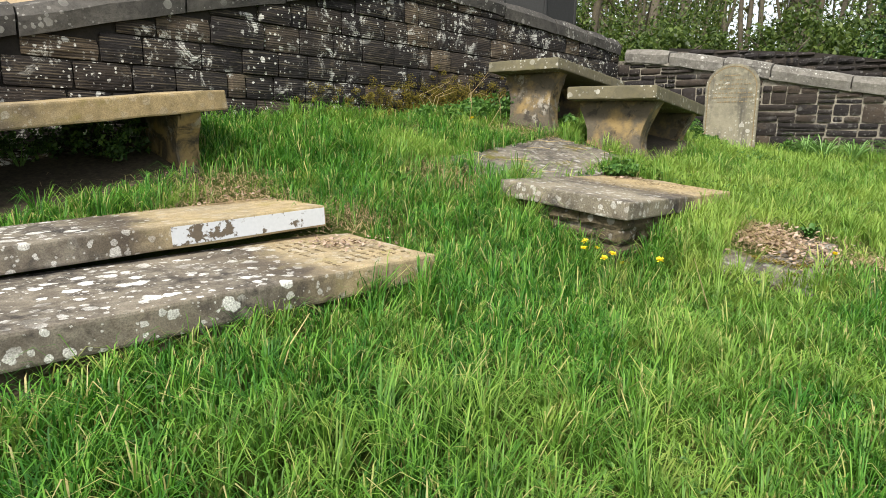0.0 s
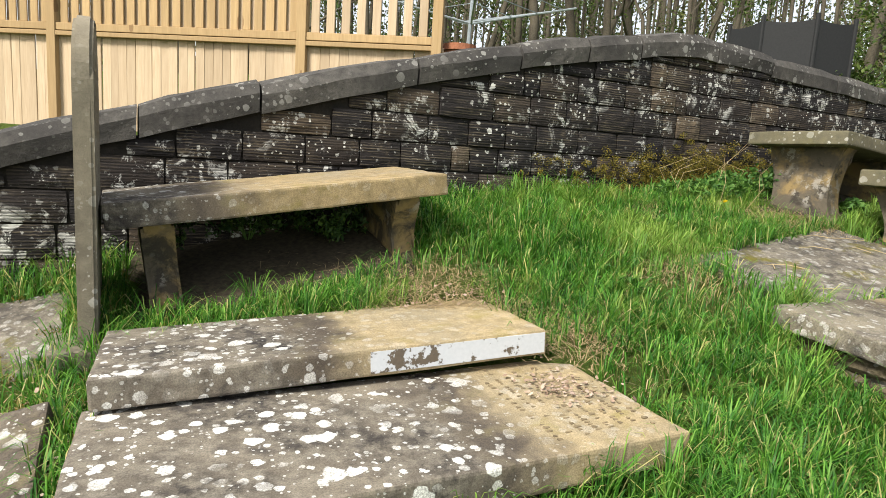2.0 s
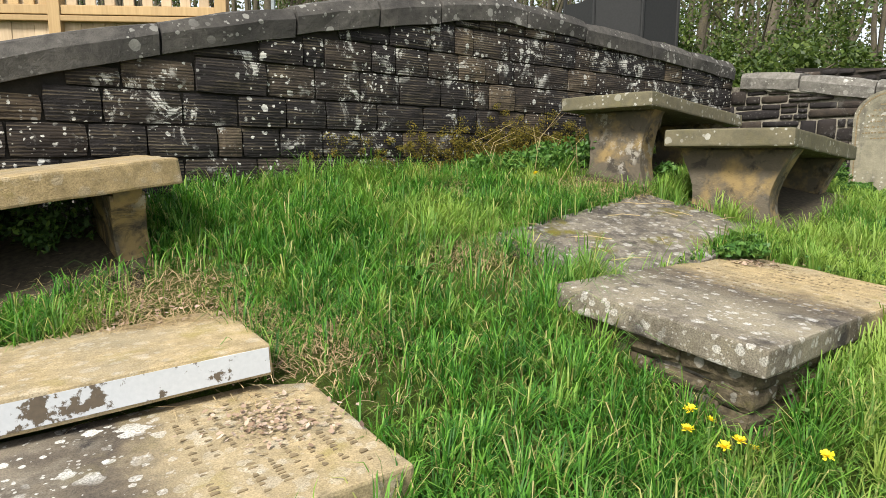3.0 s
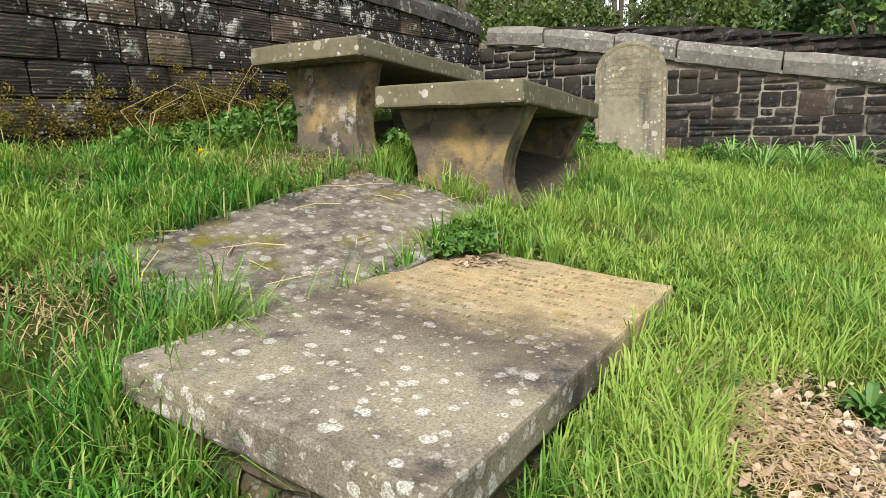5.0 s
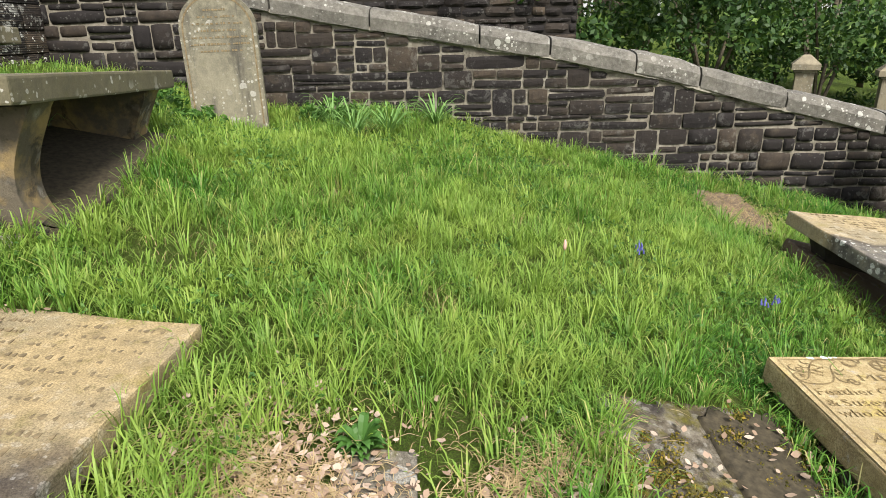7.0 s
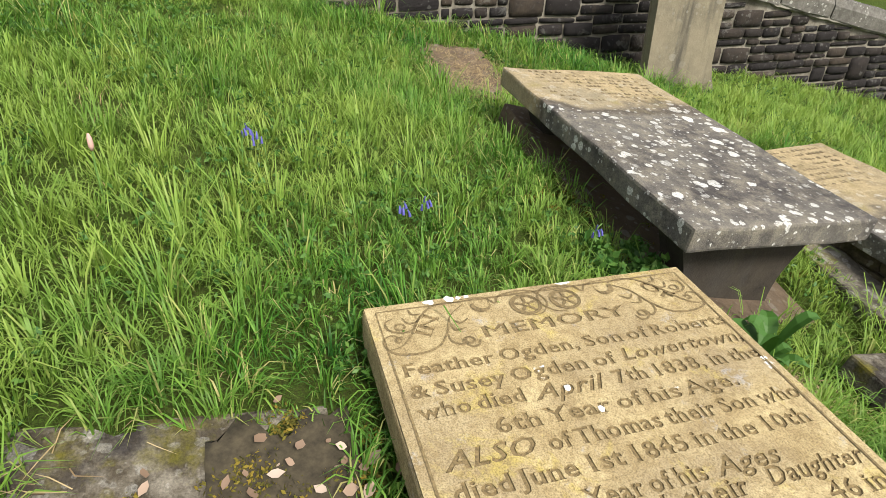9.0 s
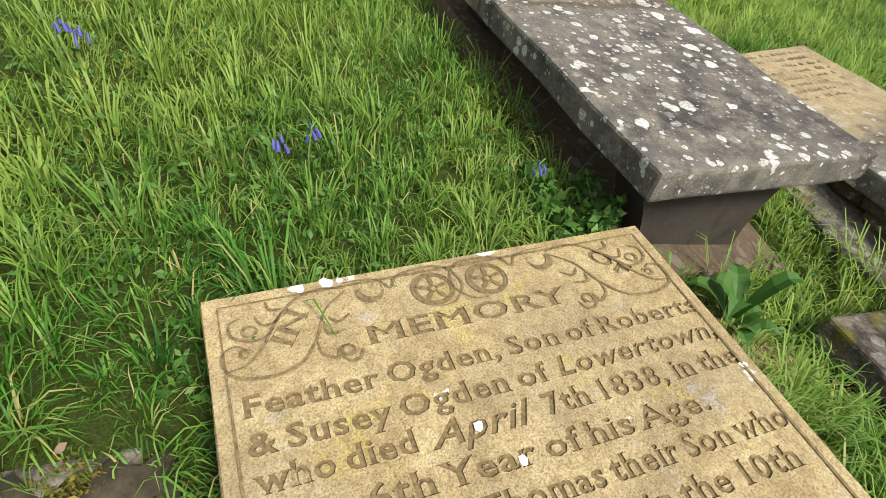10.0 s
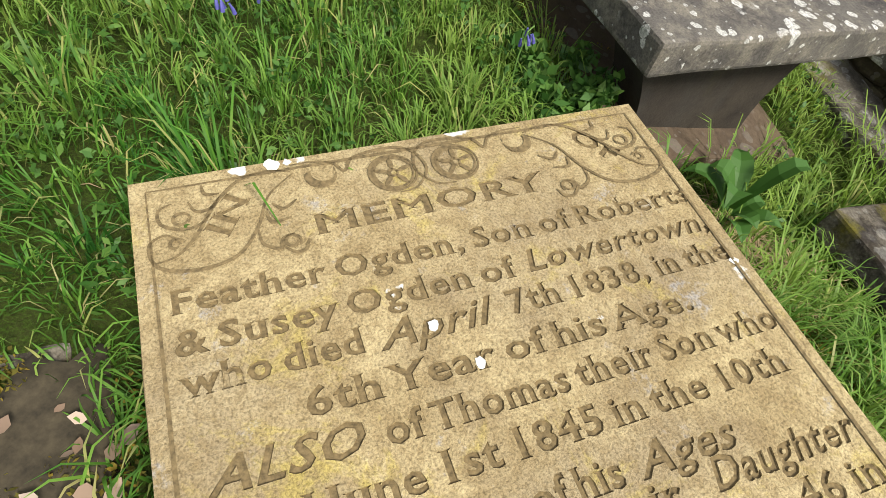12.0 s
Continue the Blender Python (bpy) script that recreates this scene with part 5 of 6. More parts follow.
def far_wood():
    """The depth of the wood: distant trunks and leaf masses closing the view."""
    rng = np.random.default_rng(9)
    n = 1000
    a, d = np.radians(rng.uniform(5, 140, n)), rng.uniform(42, 62, n)
    x, y = d * np.cos(a), 3 + d * np.sin(a)
    z = rise(x, y) + 0.05 * np.maximum(0, y - 12) + rng.uniform(0, 17, n)
    v, t = leaf_cloud(np.stack([x, y, z], -1), np.full(n, 2.2), 110, 0.17, 9, 1.0)
    tagged(new("far_wood", from_arrays("far_wood", v, t, M_FAR)), "distant brown-green woodland beyond the churchyard", "woodland", kind="stuff")
    vs, ts = [], []
    for k in range(420):
        aa, dd = radians(rng.uniform(5, 140)), rng.uniform(38, 58)
        cx, cy, r = dd * math.cos(aa), 3 + dd * math.sin(aa), rng.uniform(0.06, 0.20)
        zz = gz(cx, cy) + 0.05 * max(0, cy - 12) - 0.5
        tilt = rng.normal(0, 0.5, 2)
        ring = np.array([(cx + r * f * math.cos(q * 1.257) + tilt[0] * h, cy + r * f * math.sin(q * 1.257) + tilt[1] * h, zz + 16 * h) for h, f in ((0, 1.0), (1, 0.5)) for q in range(5)])
        i = 10 * k
        vs.append(ring)
        ts += [(i + q, i + (q + 1) % 5, i + 5 + q) for q in range(5)] + [(i + (q + 1) % 5, i + 5 + (q + 1) % 5, i + 5 + q) for q in range(5)]
    tagged(new("far_trunks", from_arrays("far_trunks", np.concatenate(vs), np.array(ts), M_BARK)), "distant bare tree trunks in the wood", "woodland", kind="stuff")


M_FAR = leaf_material("far_leaf", (0.0, (0.050, 0.060, 0.02)), (0.5, (0.085, 0.10, 0.03)), (0.8, (0.12, 0.11, 0.05)), (1.0, (0.18, 0.21, 0.06)), through=0.3)
far_wood()


def shrub(x, y, z, r, h, seed, leaves, leaf, label, material=None):
    rng = random.Random(seed)
    t = thing("shrub", pose(x, y, z), label, "shrub")
    cs, rs = [], []
    for k in range(5):
        a = rng.uniform(0, math.tau)
        e = (math.cos(a) * r * 0.6, math.sin(a) * r * 0.6, h * rng.uniform(0.5, 0.9))
        part("stem", tube_bm([(0, 0, -0.3), (e[0] * 0.4, e[1] * 0.4, e[2] * 0.5), e], [0.04, 0.03, 0.012], 5), M_BARK, t)
    for k in range(26):
        a, f = rng.uniform(0, math.tau), math.sqrt(rng.random())
        cs.append((math.cos(a) * r * f, math.sin(a) * r * f, h * rng.uniform(0.12, 1.0) * (1 - 0.35 * f * f)))
        rs.append(r * rng.uniform(0.16, 0.34))
    v, tr = leaf_cloud(cs, rs, leaves // 26, leaf, seed)
    part("foliage", from_arrays("foliage", v, tr, material or M_SHRUB), material or M_SHRUB, t)


for k, (x, y, z, r, h) in enumerate(((8.2, 10.2, 2.4, 1.4, 1.7), (10.4, 9.6, 1.6, 1.8, 2.6), (12.6, 8.6, 1.0, 1.9, 2.8), (15.0, 7.6, 0.5, 2.0, 3.0), (17.0, 5.6, 0.0, 2.1, 3.2), (13.6, 10.8, 1.4, 2.2, 3.6), (18.6, 9.0, 0.6, 2.6, 4.0), (20.0, 3.5, -0.6, 2.4, 3.4))):
    shrub(x, y, z, r, h, 300 + k, 7000, 0.06, "dense dark-green evergreen shrub beyond the churchyard wall")
for k, (x, y, z, r, h) in enumerate(((4.4, 12.8, 2.7, 1.2, 0.9), (6.4, 12.2, 2.6, 1.2, 1.0), (3.0, 14.5, 2.6, 1.5, 1.4), (0.0, 15.8, 2.9, 1.8, 1.6), (-3.0, 14.0, 2.9, 1.6, 1.3), (8.6, 14.0, 2.4, 1.8, 1.8), (11.0, 14.5, 2.0, 2.0, 2.2), (5.2, 17.0, 3.0, 2.2, 2.4))):
    shrub(x, y, z, r, h, 340 + k, 4200, 0.05, "bright green undergrowth at the edge of the wood", M_FOLIAGE)




# ---- small plants and litter ----
def on_ground(x, y, lift=0.0):
    return pose(x, y, gz(x, y) + lift)


def dandelions():
    spots = ((0.781, 3.569), (0.844, 3.646), (0.916, 3.642), (0.912, 3.587), (0.996, 3.601), (1.238, 3.625), (0.857, 3.755), (0.368, 5.991), (2.015, 3.402))
    rng = random.Random(3)
    first = None
    for k, (x, y) in enumerate(spots):
        h = rng.uniform(0.16, 0.24)
        if first is None:
            first = thing("dandelion", on_ground(x, y), "yellow dandelion flower on a thin stalk in grass", "flower", "dandelions in the grass")
            part("stalk", tube_bm([(0, 0, 0), (0.01, 0.005, 0.12), (0.012, 0.0, 0.215)], [0.0025] * 3, 5), M_STEM, first)
            bm = bmesh.new()
            for j in range(95):
                a, tilt, r = rng.uniform(0, math.tau), rng.uniform(0.05, 1.7), rng.uniform(0.015, 0.025)
                d, q = Vector((math.cos(a), math.sin(a), tilt)).normalized(), Vector((-math.sin(a), math.cos(a), 0))
                if tilt > 1.0:
                    r *= 0.7
                bm.faces.new([bm.verts.new(p + Vector((0.012, 0, 0.212))) for p in (q * 0.0008, d * r + q * 0.0017, d * r * 1.06, d * r - q * 0.0017, -q * 0.0008)])
            part("flower_head", bm, M_YELLOW, first)
        else:
            copy_thing(first, on_ground(x, y, rng.uniform(-0.06, 0.03)) @ pose(0, 0, 0, rng.uniform(-22, 22), rng.uniform(-22, 22), rng.uniform(0, 360)))


dandelions()


def bluebells():
    rng = random.Random(5)
    first = None
    for x, y in ((4.54, 3.87), (4.47, 3.92), (4.95, 3.42), (4.35, 4.54), (4.47, 4.54)):
        if first is None:
            first = thing("bluebell", on_ground(x, y), "drooping violet-blue bluebell in long grass", "flower", "bluebells in the grass")
            part("stalk", tube_bm([(0, 0, 0), (0.01, 0, 0.12), (0.03, 0, 0.19), (0.05, 0, 0.20)], [0.002] * 4, 5), M_STEM, first)
            for j in range(5):
                bx = 0.018 + j * 0.008
                bm = tube_bm([(bx, 0.006 * (-1) ** j, 0.195 - 0.012 * abs(2 - j)), (bx + 0.003, 0.010 * (-1) ** j, 0.180 - 0.012 * abs(2 - j)), (bx + 0.004, 0.011 * (-1) ** j, 0.170 - 0.012 * abs(2 - j))], [0.002, 0.0042, 0.0052], 6)
                part("bell", bm, M_BLUE, first)
        else:
            copy_thing(first, on_ground(x, y, rng.uniform(-0.03, 0.02)) @ pose(0, 0, 0, 0, 0, rng.uniform(0, 360)))


bluebells()


def pale_tulip():
    t = thing("tulip", on_ground(3.89, 4.64), "single pale pink tulip bud standing in grass", "flower")
    part("stalk", tube_bm([(0, 0, 0), (0.004, 0, 0.1), (0.01, 0, 0.17)], [0.003] * 3, 6), M_STEM, t)
    part("bud", tube_bm([(0.01, 0, 0.17), (0.011, 0, 0.185), (0.012, 0, 0.21), (0.012, 0, 0.225)], [0.004, 0.009, 0.008, 0.003], 8), M_PINK, t, smooth=True)


pale_tulip()


def leafy_plant(name, x, y, label, n, length, width, up, seed, material=None, category="plant", stalks=0.0):
    """A rosette of broad pointed leaves, each folded along its midrib and arching out."""
    rng = random.Random(seed)
    t = thing(name, on_ground(x, y), label, category)
    for k in range(n):
        a = k * 2.4 + rng.uniform(-0.3, 0.3)
        l, w = length * rng.uniform(0.6, 1.15), width * rng.uniform(0.7, 1.2)
        lift = up * rng.uniform(0.5, 1.3)
        bm = bmesh.new()
        rows = []
        for i in range(6):
            f = i / 5
            r = 0.01 + l * f
            z = lift * l * math.sin(f * 2.2) + stalks * (k / n)
            hw = w * math.sin(math.pi * min(0.97, 0.10 + 0.88 * f)) * (1.0 if i < 5 else 0.15)
            c, s = math.cos(a), math.sin(a)
            rows.append([bm.verts.new((c * r - s * q * hw, s * r + c * q * hw, z + abs(q) * hw * 0.35)) for q in (-1, 0, 1)])
        for p, q in zip(rows, rows[1:]):
            for j in range(2):
                bm.faces.new((p[j], p[j + 1], q[j + 1], q[j]))
        part("leaf", bm, material or M_WEED, t)
    return t


leafy_plant("dock_plant", 2.36, 4.13, "broad-leaved green dock rosette beside leaf litter", 40, 0.070, 0.015, 0.85, 1, stalks=0.06)
leafy_plant("dock_plant", 5.10, 2.78, "glossy broad-leaved plant at the foot of a tomb", 12, 0.14, 0.032, 0.8, 2, stalks=0.12)
leafy_plant("dock_plant", -0.25, 4.5, "low green weed rosette in grass", 12, 0.10, 0.02, 0.7, 3)
M_IRIS = leaf_material("strap_leaf", (0.0, (0.10, 0.22, 0.05)), (0.6, (0.19, 0.33, 0.10)), (1.0, (0.30, 0.42, 0.18)))
for k, (x, y) in enumerate(((4.19, 7.01), (4.45, 6.91), (4.96, 6.95), (4.28, 7.50))):
    leafy_plant("iris_clump", x, y, "clump of long pale-green strap leaves by the wall", 60, 0.26, 0.006, 0.75, 20 + k, M_IRIS, stalks=0.03)


def weed_bank(x, y, r, h, seed, label, leaves=900, leaf=0.022, material=None):
    rng = random.Random(seed)
    t = thing("weed_clump", on_ground(x, y), label, "plant")
    for k in range(6):
        a = rng.uniform(0, math.tau)
        part("stem", tube_bm([(0, 0, 0), (math.cos(a) * r * 0.4, math.sin(a) * r * 0.4, h * 0.6), (math.cos(a) * r * 0.9, math.sin(a) * r * 0.9, h * rng.uniform(0.7, 1.1))], [0.004, 0.003, 0.0015], 4), M_STEM, t)
    cs = [(rng.uniform(-r, r), rng.uniform(-r, r), h * rng.uniform(0.15, 0.9)) for _ in range(22)]
    v, tr = leaf_cloud(cs, [r * 0.32] * 22, leaves // 22, leaf, seed)
    part("leaves", from_arrays("leaves", v, tr, material or M_WEED), material or M_WEED, t)


for k, (x, y, r, h) in enumerate(((0.30, 6.80, 0.24, 0.24), (0.55, 7.05, 0.24, 0.28), (0.0, 6.55, 0.22, 0.18), (3.22, 7.75, 0.16, 0.13), (2.95, 8.0, 0.22, 0.22), (4.3, 7.6, 0.2, 0.2), (2.5, 7.55, 0.25, 0.16), (1.40, 6.95, 0.2, 0.14), (5.04, 3.34, 0.15, 0.12), (1.50, 5.36, 0.16, 0.10))):
    weed_bank(x, y, r, h, 60 + k, "tangle of nettles and ivy at the foot of the stones")


# weeds in the dark shrub leaf, which stands in for shade below the tabletop
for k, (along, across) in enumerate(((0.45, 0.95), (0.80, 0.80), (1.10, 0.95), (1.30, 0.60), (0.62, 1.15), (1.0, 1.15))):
    weed_bank(-2.576 + 0.69 * along - 0.724 * across, 3.067 + 0.724 * along + 0.69 * across, 0.24, 0.32, 160 + k, "weeds and ferns under a table tomb, leaf colour darkened for its shade", 1300, 0.018, M_SHRUB)


def dry_stalk(pts, label):
    t = thing("dry_stalk", pose(*pts[0]), label, "plant stalk")
    p0 = Vector(pts[0])
    part("stalk", tube_bm([Vector(p) - p0 for p in pts], [0.0026, 0.0022, 0.0012][: len(pts)], 5), M_STRAW, t)


dry_stalk([(1.36, 3.20, gz(1.36, 3.20)), (1.27, 3.14, 0.80), (1.20, 3.10, 0.95)], "pale dry stalk leaning in the grass")
for k in range(14):
    q = random.Random(k + 200)
    x, y = q.uniform(-0.1, 0.9), q.uniform(6.3, 7.2)
    if x - y + 6.93 > 0.15:
        dry_stalk([(x, y, gz(x, y)), (x + q.uniform(-0.15, 0.15), y + q.uniform(-0.1, 0.1), gz(x, y) + 0.25), (x + q.uniform(-0.3, 0.3), y + q.uniform(-0.2, 0.1), gz(x, y) + q.uniform(0.3, 0.5))], "pale dry stalk among weeds by the wall")
for k in range(16):
    q = random.Random(k + 260)
    a, b = q.uniform(0.0, 1.7), q.uniform(-0.1, 0.9)
    x, y = 0.74 + 0.64 * a - 0.77 * b, 4.52 + 0.77 * a + 0.64 * b
    z = gz(x, y) + 0.055
    d = q.uniform(0, 6.3)
    dry_stalk([(x, y, z), (x + 0.12 * math.cos(d), y + 0.12 * math.sin(d), z + 0.012), (x + 0.26 * math.cos(d + 0.2), y + 0.26 * math.sin(d + 0.2), z + 0.004)], "dry straw lying on a sunken slab")


def leaf_litter(name, centre, spread, n, size, seed, label, lift=0.03, material=None, plane=None):
    """Fallen curled leaves lying flat: five-cornered, cupped."""
    rng = np.random.default_rng(seed)
    x, y = rng.normal(centre[0], spread[0], n), rng.normal(centre[1], spread[1], n)
    z = (rise(x, y) + lift if plane is None else np.full(n, plane)) + rng.uniform(0.0, 0.018, n)
    a, s = rng.uniform(0, math.tau, n), size * rng.uniform(0.4, 1.3, n)
    tx, ty = rng.normal(0, 0.35, n), rng.normal(0, 0.35, n)
    vs = []
    for ang, rad in ((0, 1.0), (1.1, 0.62), (2.2, 0.55), (math.pi, 0.8), (4.1, 0.55), (5.2, 0.62)):
        dx, dy = np.cos(a + ang) * s * rad, np.sin(a + ang) * s * rad
        vs.append(np.stack([x + dx, y + dy, z + dx * tx + dy * ty + 0.15 * s * rad], -1))
    vs.append(np.stack([x, y, z], -1))
    v = np.stack(vs, 1).reshape(-1, 3)
    i = np.arange(n)[:, None] * 7
    t = np.concatenate([i + [k, (k + 1) % 6, 6] for k in range(6)])
    tagged(new(name, from_arrays(name, v, t, material or M_LITTER)), label, "fallen leaves", kind="stuff")


leaf_litter("leaf_litter", (2.14, 4.05), (0.17, 0.20), 900, 0.016, 71, "curled brown and pinkish fallen leaves on a sunken slab", 0.035)
leaf_litter("leaf_litter", (2.75, 3.70), (0.20, 0.10), 140, 0.018, 72, "scattered brown fallen leaves on moss", 0.035)
leaf_litter("leaf_litter", (-0.50, 3.33), (0.09, 0.09), 300, 0.011, 73, "pale brown leaves drifted between grave slabs", 0.0, plane=0.945)
leaf_litter("leaf_litter", (-1.15, 3.85), (0.25, 0.20), 420, 0.013, 74, "brown leaves drifted under a table tomb", 0.03)
leaf_litter("leaf_litter", (1.42, 5.20), (0.11, 0.06), 260, 0.014, 75, "reddish brown leaves at the head of a slab", 0.0, plane=1.165)
leaf_litter("leaf_litter", (2.97, 3.70), (0.12, 0.10), 24, 0.020, 76, "brown leaves beside an inscribed slab", 0.04)
leaf_litter("leaf_litter", (-2.3, 2.1), (0.30, 0.25), 400, 0.014, 77, "brown leaves and twigs on mossy ground", 0.07)


def moss_cushions(centre, spread, n, size, seed, label):
    rng = np.random.default_rng(seed)
    cs = [(float(x), float(y), float(rise(x, y)) + 0.03) for x, y in zip(rng.normal(centre[0], spread[0], n), rng.normal(centre[1], spread[1], n))]
    v, tr = leaf_cloud(cs, [size * f for f in rng.uniform(0.5, 1.2, n)], 90, 0.006, seed, 0.35)
    tagged(new("moss", from_arrays("moss", v, tr, M_MOSS)), label, "moss", kind="stuff")


M_MOSS = leaf_material("golden_moss", (0.0, (0.065, 0.065, 0.010)), (0.6, (0.14, 0.12, 0.018)), (1.0, (0.25, 0.18, 0.025)), rough=0.9, through=0.2)
moss_cushions((2.96, 3.46), (0.20, 0.16), 40, 0.06, 81, "golden green moss cushions on a sunken slab")
moss_cushions((2.07, 3.70), (0.15, 0.15), 20, 0.05, 82, "golden green moss cushions among leaves")
moss_cushions((3.13, 3.61), (0.10, 0.10), 20, 0.05, 83, "golden moss by the inscribed slab")
moss_cushions((3.60, 3.42), (0.10, 0.12), 30, 0.05, 88, "golden moss on damp earth")
leaf_litter("leaf_litter", (3.62, 3.40), (0.10, 0.14), 26, 0.022, 78, "brown and pale leaves on damp earth", 0.045)
leaf_litter("leaf_litter", (3.15, 3.45), (0.22, 0.14), 110, 0.016, 79, "scattered brown leaves on a mossy slab", 0.04)
moss_cushions((5.63, 3.46), (0.25, 0.30), 40, 0.05, 84, "orange-green moss under a table tomb")
moss_cushions((4.83, 2.48), (0.12, 0.22), 26, 0.05, 85, "orange moss along a sunken slab")
moss_cushions((-2.9, 2.6), (0.35, 0.3), 50, 0.06, 86, "green moss near the wall foot")


def straw_mat(centre, spread, n, seed, label, length=0.09, plane=None):
    """Dead grass lying flat and crossing."""
    rng = np.random.default_rng(seed)
    x, y = rng.normal(centre[0], spread[0], n), rng.normal(centre[1], spread[1], n)
    z = (rise(x, y) + 0.03 if plane is None else np.full(n, plane)) + rng.uniform(0, 0.022, n)
    a = rng.uniform(0, math.tau, n)
    l, w = length * rng.uniform(0.4, 1.3, n), rng.uniform(0.0008, 0.0018, n)
    d = np.stack([np.cos(a) * l, np.sin(a) * l, rng.normal(0, 0.10, n) * l], -1)
    bend = np.stack([-np.sin(a) * l * rng.normal(0, 0.15, n), np.cos(a) * l * rng.normal(0, 0.15, n), 0.012 + 0 * a], -1)
    s = np.stack([-np.sin(a) * w, np.cos(a) * w, 0 * a], -1)
    p = np.stack([x, y, z], -1)
    v = np.stack([p - d / 2 - s, p - d / 2 + s, p + bend + s, p + bend - s, p + d / 2 + s * 0.4], 1).reshape(-1, 3)
    i = np.arange(n)[:, None] * 5
    tagged(new("straw", from_arrays("straw", v, np.concatenate([i + [0, 1, 2], i + [0, 2, 3], i + [3, 2, 4]]), M_STRAW)), label, "dead grass", kind="stuff")


straw_mat((2.02, 4.09), (0.15, 0.18), 1900, 91, "flattened dead grass over a sunken slab")
straw_mat((2.75, 3.79), (0.22, 0.06), 700, 92, "dead grass fringe along sunken slabs")
straw_mat((-0.43, 6.13), (0.16, 0.22), 1800, 93, "bleached dead grass patch in the turf")
straw_mat((0.65, 6.36), (0.30, 0.16), 1600, 94, "dead grass round the head of a sunken slab")
straw_mat((-0.05, 4.94), (0.16, 0.20), 900, 95, "dead grass at the edge of a sunken slab")
straw_mat((-0.45, 3.94), (0.16, 0.16), 900, 96, "dead grass beside the painted slab")
straw_mat((-1.15, 3.88), (0.34, 0.22), 2200, 97, "twigs and dead grass under a table tomb", 0.14)
straw_mat((-3.2, 2.1), (0.30, 0.22), 2000, 101, "dead grass and moss at the wall foot")
moss_cushions((-3.1, 2.3), (0.35, 0.3), 60, 0.06, 87, "golden moss near the wall foot")
straw_mat((-2.35, 2.15), (0.30, 0.25), 2200, 98, "dead grass tangle on mossy ground")
straw_mat((5.04, 2.69), (0.07, 0.10), 420, 99, "dead grass beside a sunken slab")
straw_mat((6.51, 4.93), (0.22, 0.22), 1000, 100, "dead grass round a sunken slab")


def wall_moss():
    """Golden moss and withered ivy spread over the foot of the blackened wall."""
    rng = np.random.default_rng(17)
    n = 420
    x = rng.normal(0.10, 0.50, n)
    z = rise(x, x + 6.93) + np.abs(rng.normal(0.0, 0.16, n)) + 0.03
    cs = np.stack([x + 0.025, x + 6.93 - 0.025, z], -1)
    v, t = leaf_cloud(cs, rng.uniform(0.03, 0.07, n), 70, 0.007, 17, 0.8)
    tagged(new("moss", from_arrays("moss", v, t, M_MOSS)), "golden moss on the foot of the blackened wall", "moss", kind="stuff")


wall_moss()


def clover():
    """Small broad leaves low in the turf."""
    rng = np.random.default_rng(23)
    n = 60000
    x, y = rng.uniform(-3.5, 9.0, n), rng.uniform(0.0, 9.0, n)
    keep = inside_walls(x, y) & clear_of_stones(x, y) & (patch_field(x * 1.3, y * 1.3, 6.0) > 0.50) & (rng.random(n) > bare_ground(x, y))
    x, y = x[keep], y[keep]
    cs = np.stack([x, y, rise(x, y) + rng.uniform(0.02, 0.085, len(x))], -1)
    v, t = leaf_cloud(cs, np.full(len(x), 0.012), 3, 0.011, 23, 0.5)
    tagged(new("clover", from_arrays("clover", v, t, M_WEED)), "low clover and buttercup leaves in the turf", "weeds", kind="stuff")


def tussocks():
    """Tufts of longer blades that arch outwards from one root."""
    rng = np.random.default_rng(29)
    n, per = 2600, 26
    cx, cy = rng.uniform(-3.2, 8.5, n), rng.uniform(0.2, 8.6, n)
    keep = inside_walls(cx, cy, 0.12) & clear_of_stones(cx, cy) & (rng.random(n) > 0.7 * bare_ground(cx, cy))
    cx, cy = cx[keep], cy[keep]
    n = len(cx)
    size = rng.uniform(0.6, 1.3, n) * (0.75 + 0.5 * patch_field(cx, cy, 2.0))
    x, y, s = np.repeat(cx, per), np.repeat(cy, per), np.repeat(size, per)
    m = len(x)
    a = rng.uniform(0, math.tau, m)
    r0 = 0.055 * np.sqrt(rng.random(m))
    bx, by = x + r0 * np.cos(a), y + r0 * np.sin(a)
    z = rise(bx, by)
    h = 0.135 * s * rng.uniform(0.5, 1.2, m)
    out = h * rng.uniform(0.1, 1.25, m)
    w = 0.0026 * rng.uniform(0.6, 1.3, m)
    ca, sa = np.cos(a), np.sin(a)
    off = np.stack([-sa * w, ca * w, 0 * a], -1)
    p0 = np.stack([bx, by, z], -1)
    p1 = p0 + np.stack([ca * out * 0.25, sa * out * 0.25, h * 0.55], -1)
    p2 = p0 + np.stack([ca * out * 0.62, sa * out * 0.62, h * 0.92], -1)
    p3 = p0 + np.stack([ca * out * 1.1, sa * out * 1.1, h * (1.0 - 0.35 * (out / h) ** 2)], -1)
    v = np.stack([p0 - off, p0 + off, p1 + off, p1 - off, p2 + off * 0.75, p2 - off * 0.75, p3], 1).reshape(-1, 3)
    i = np.arange(m)[:, None] * 7
    t = np.concatenate([i + q for q in ([0, 1, 2], [0, 2, 3], [3, 2, 4], [3, 4, 5], [5, 4, 6])])
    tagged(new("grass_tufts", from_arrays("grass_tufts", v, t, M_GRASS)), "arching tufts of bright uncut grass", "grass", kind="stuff")

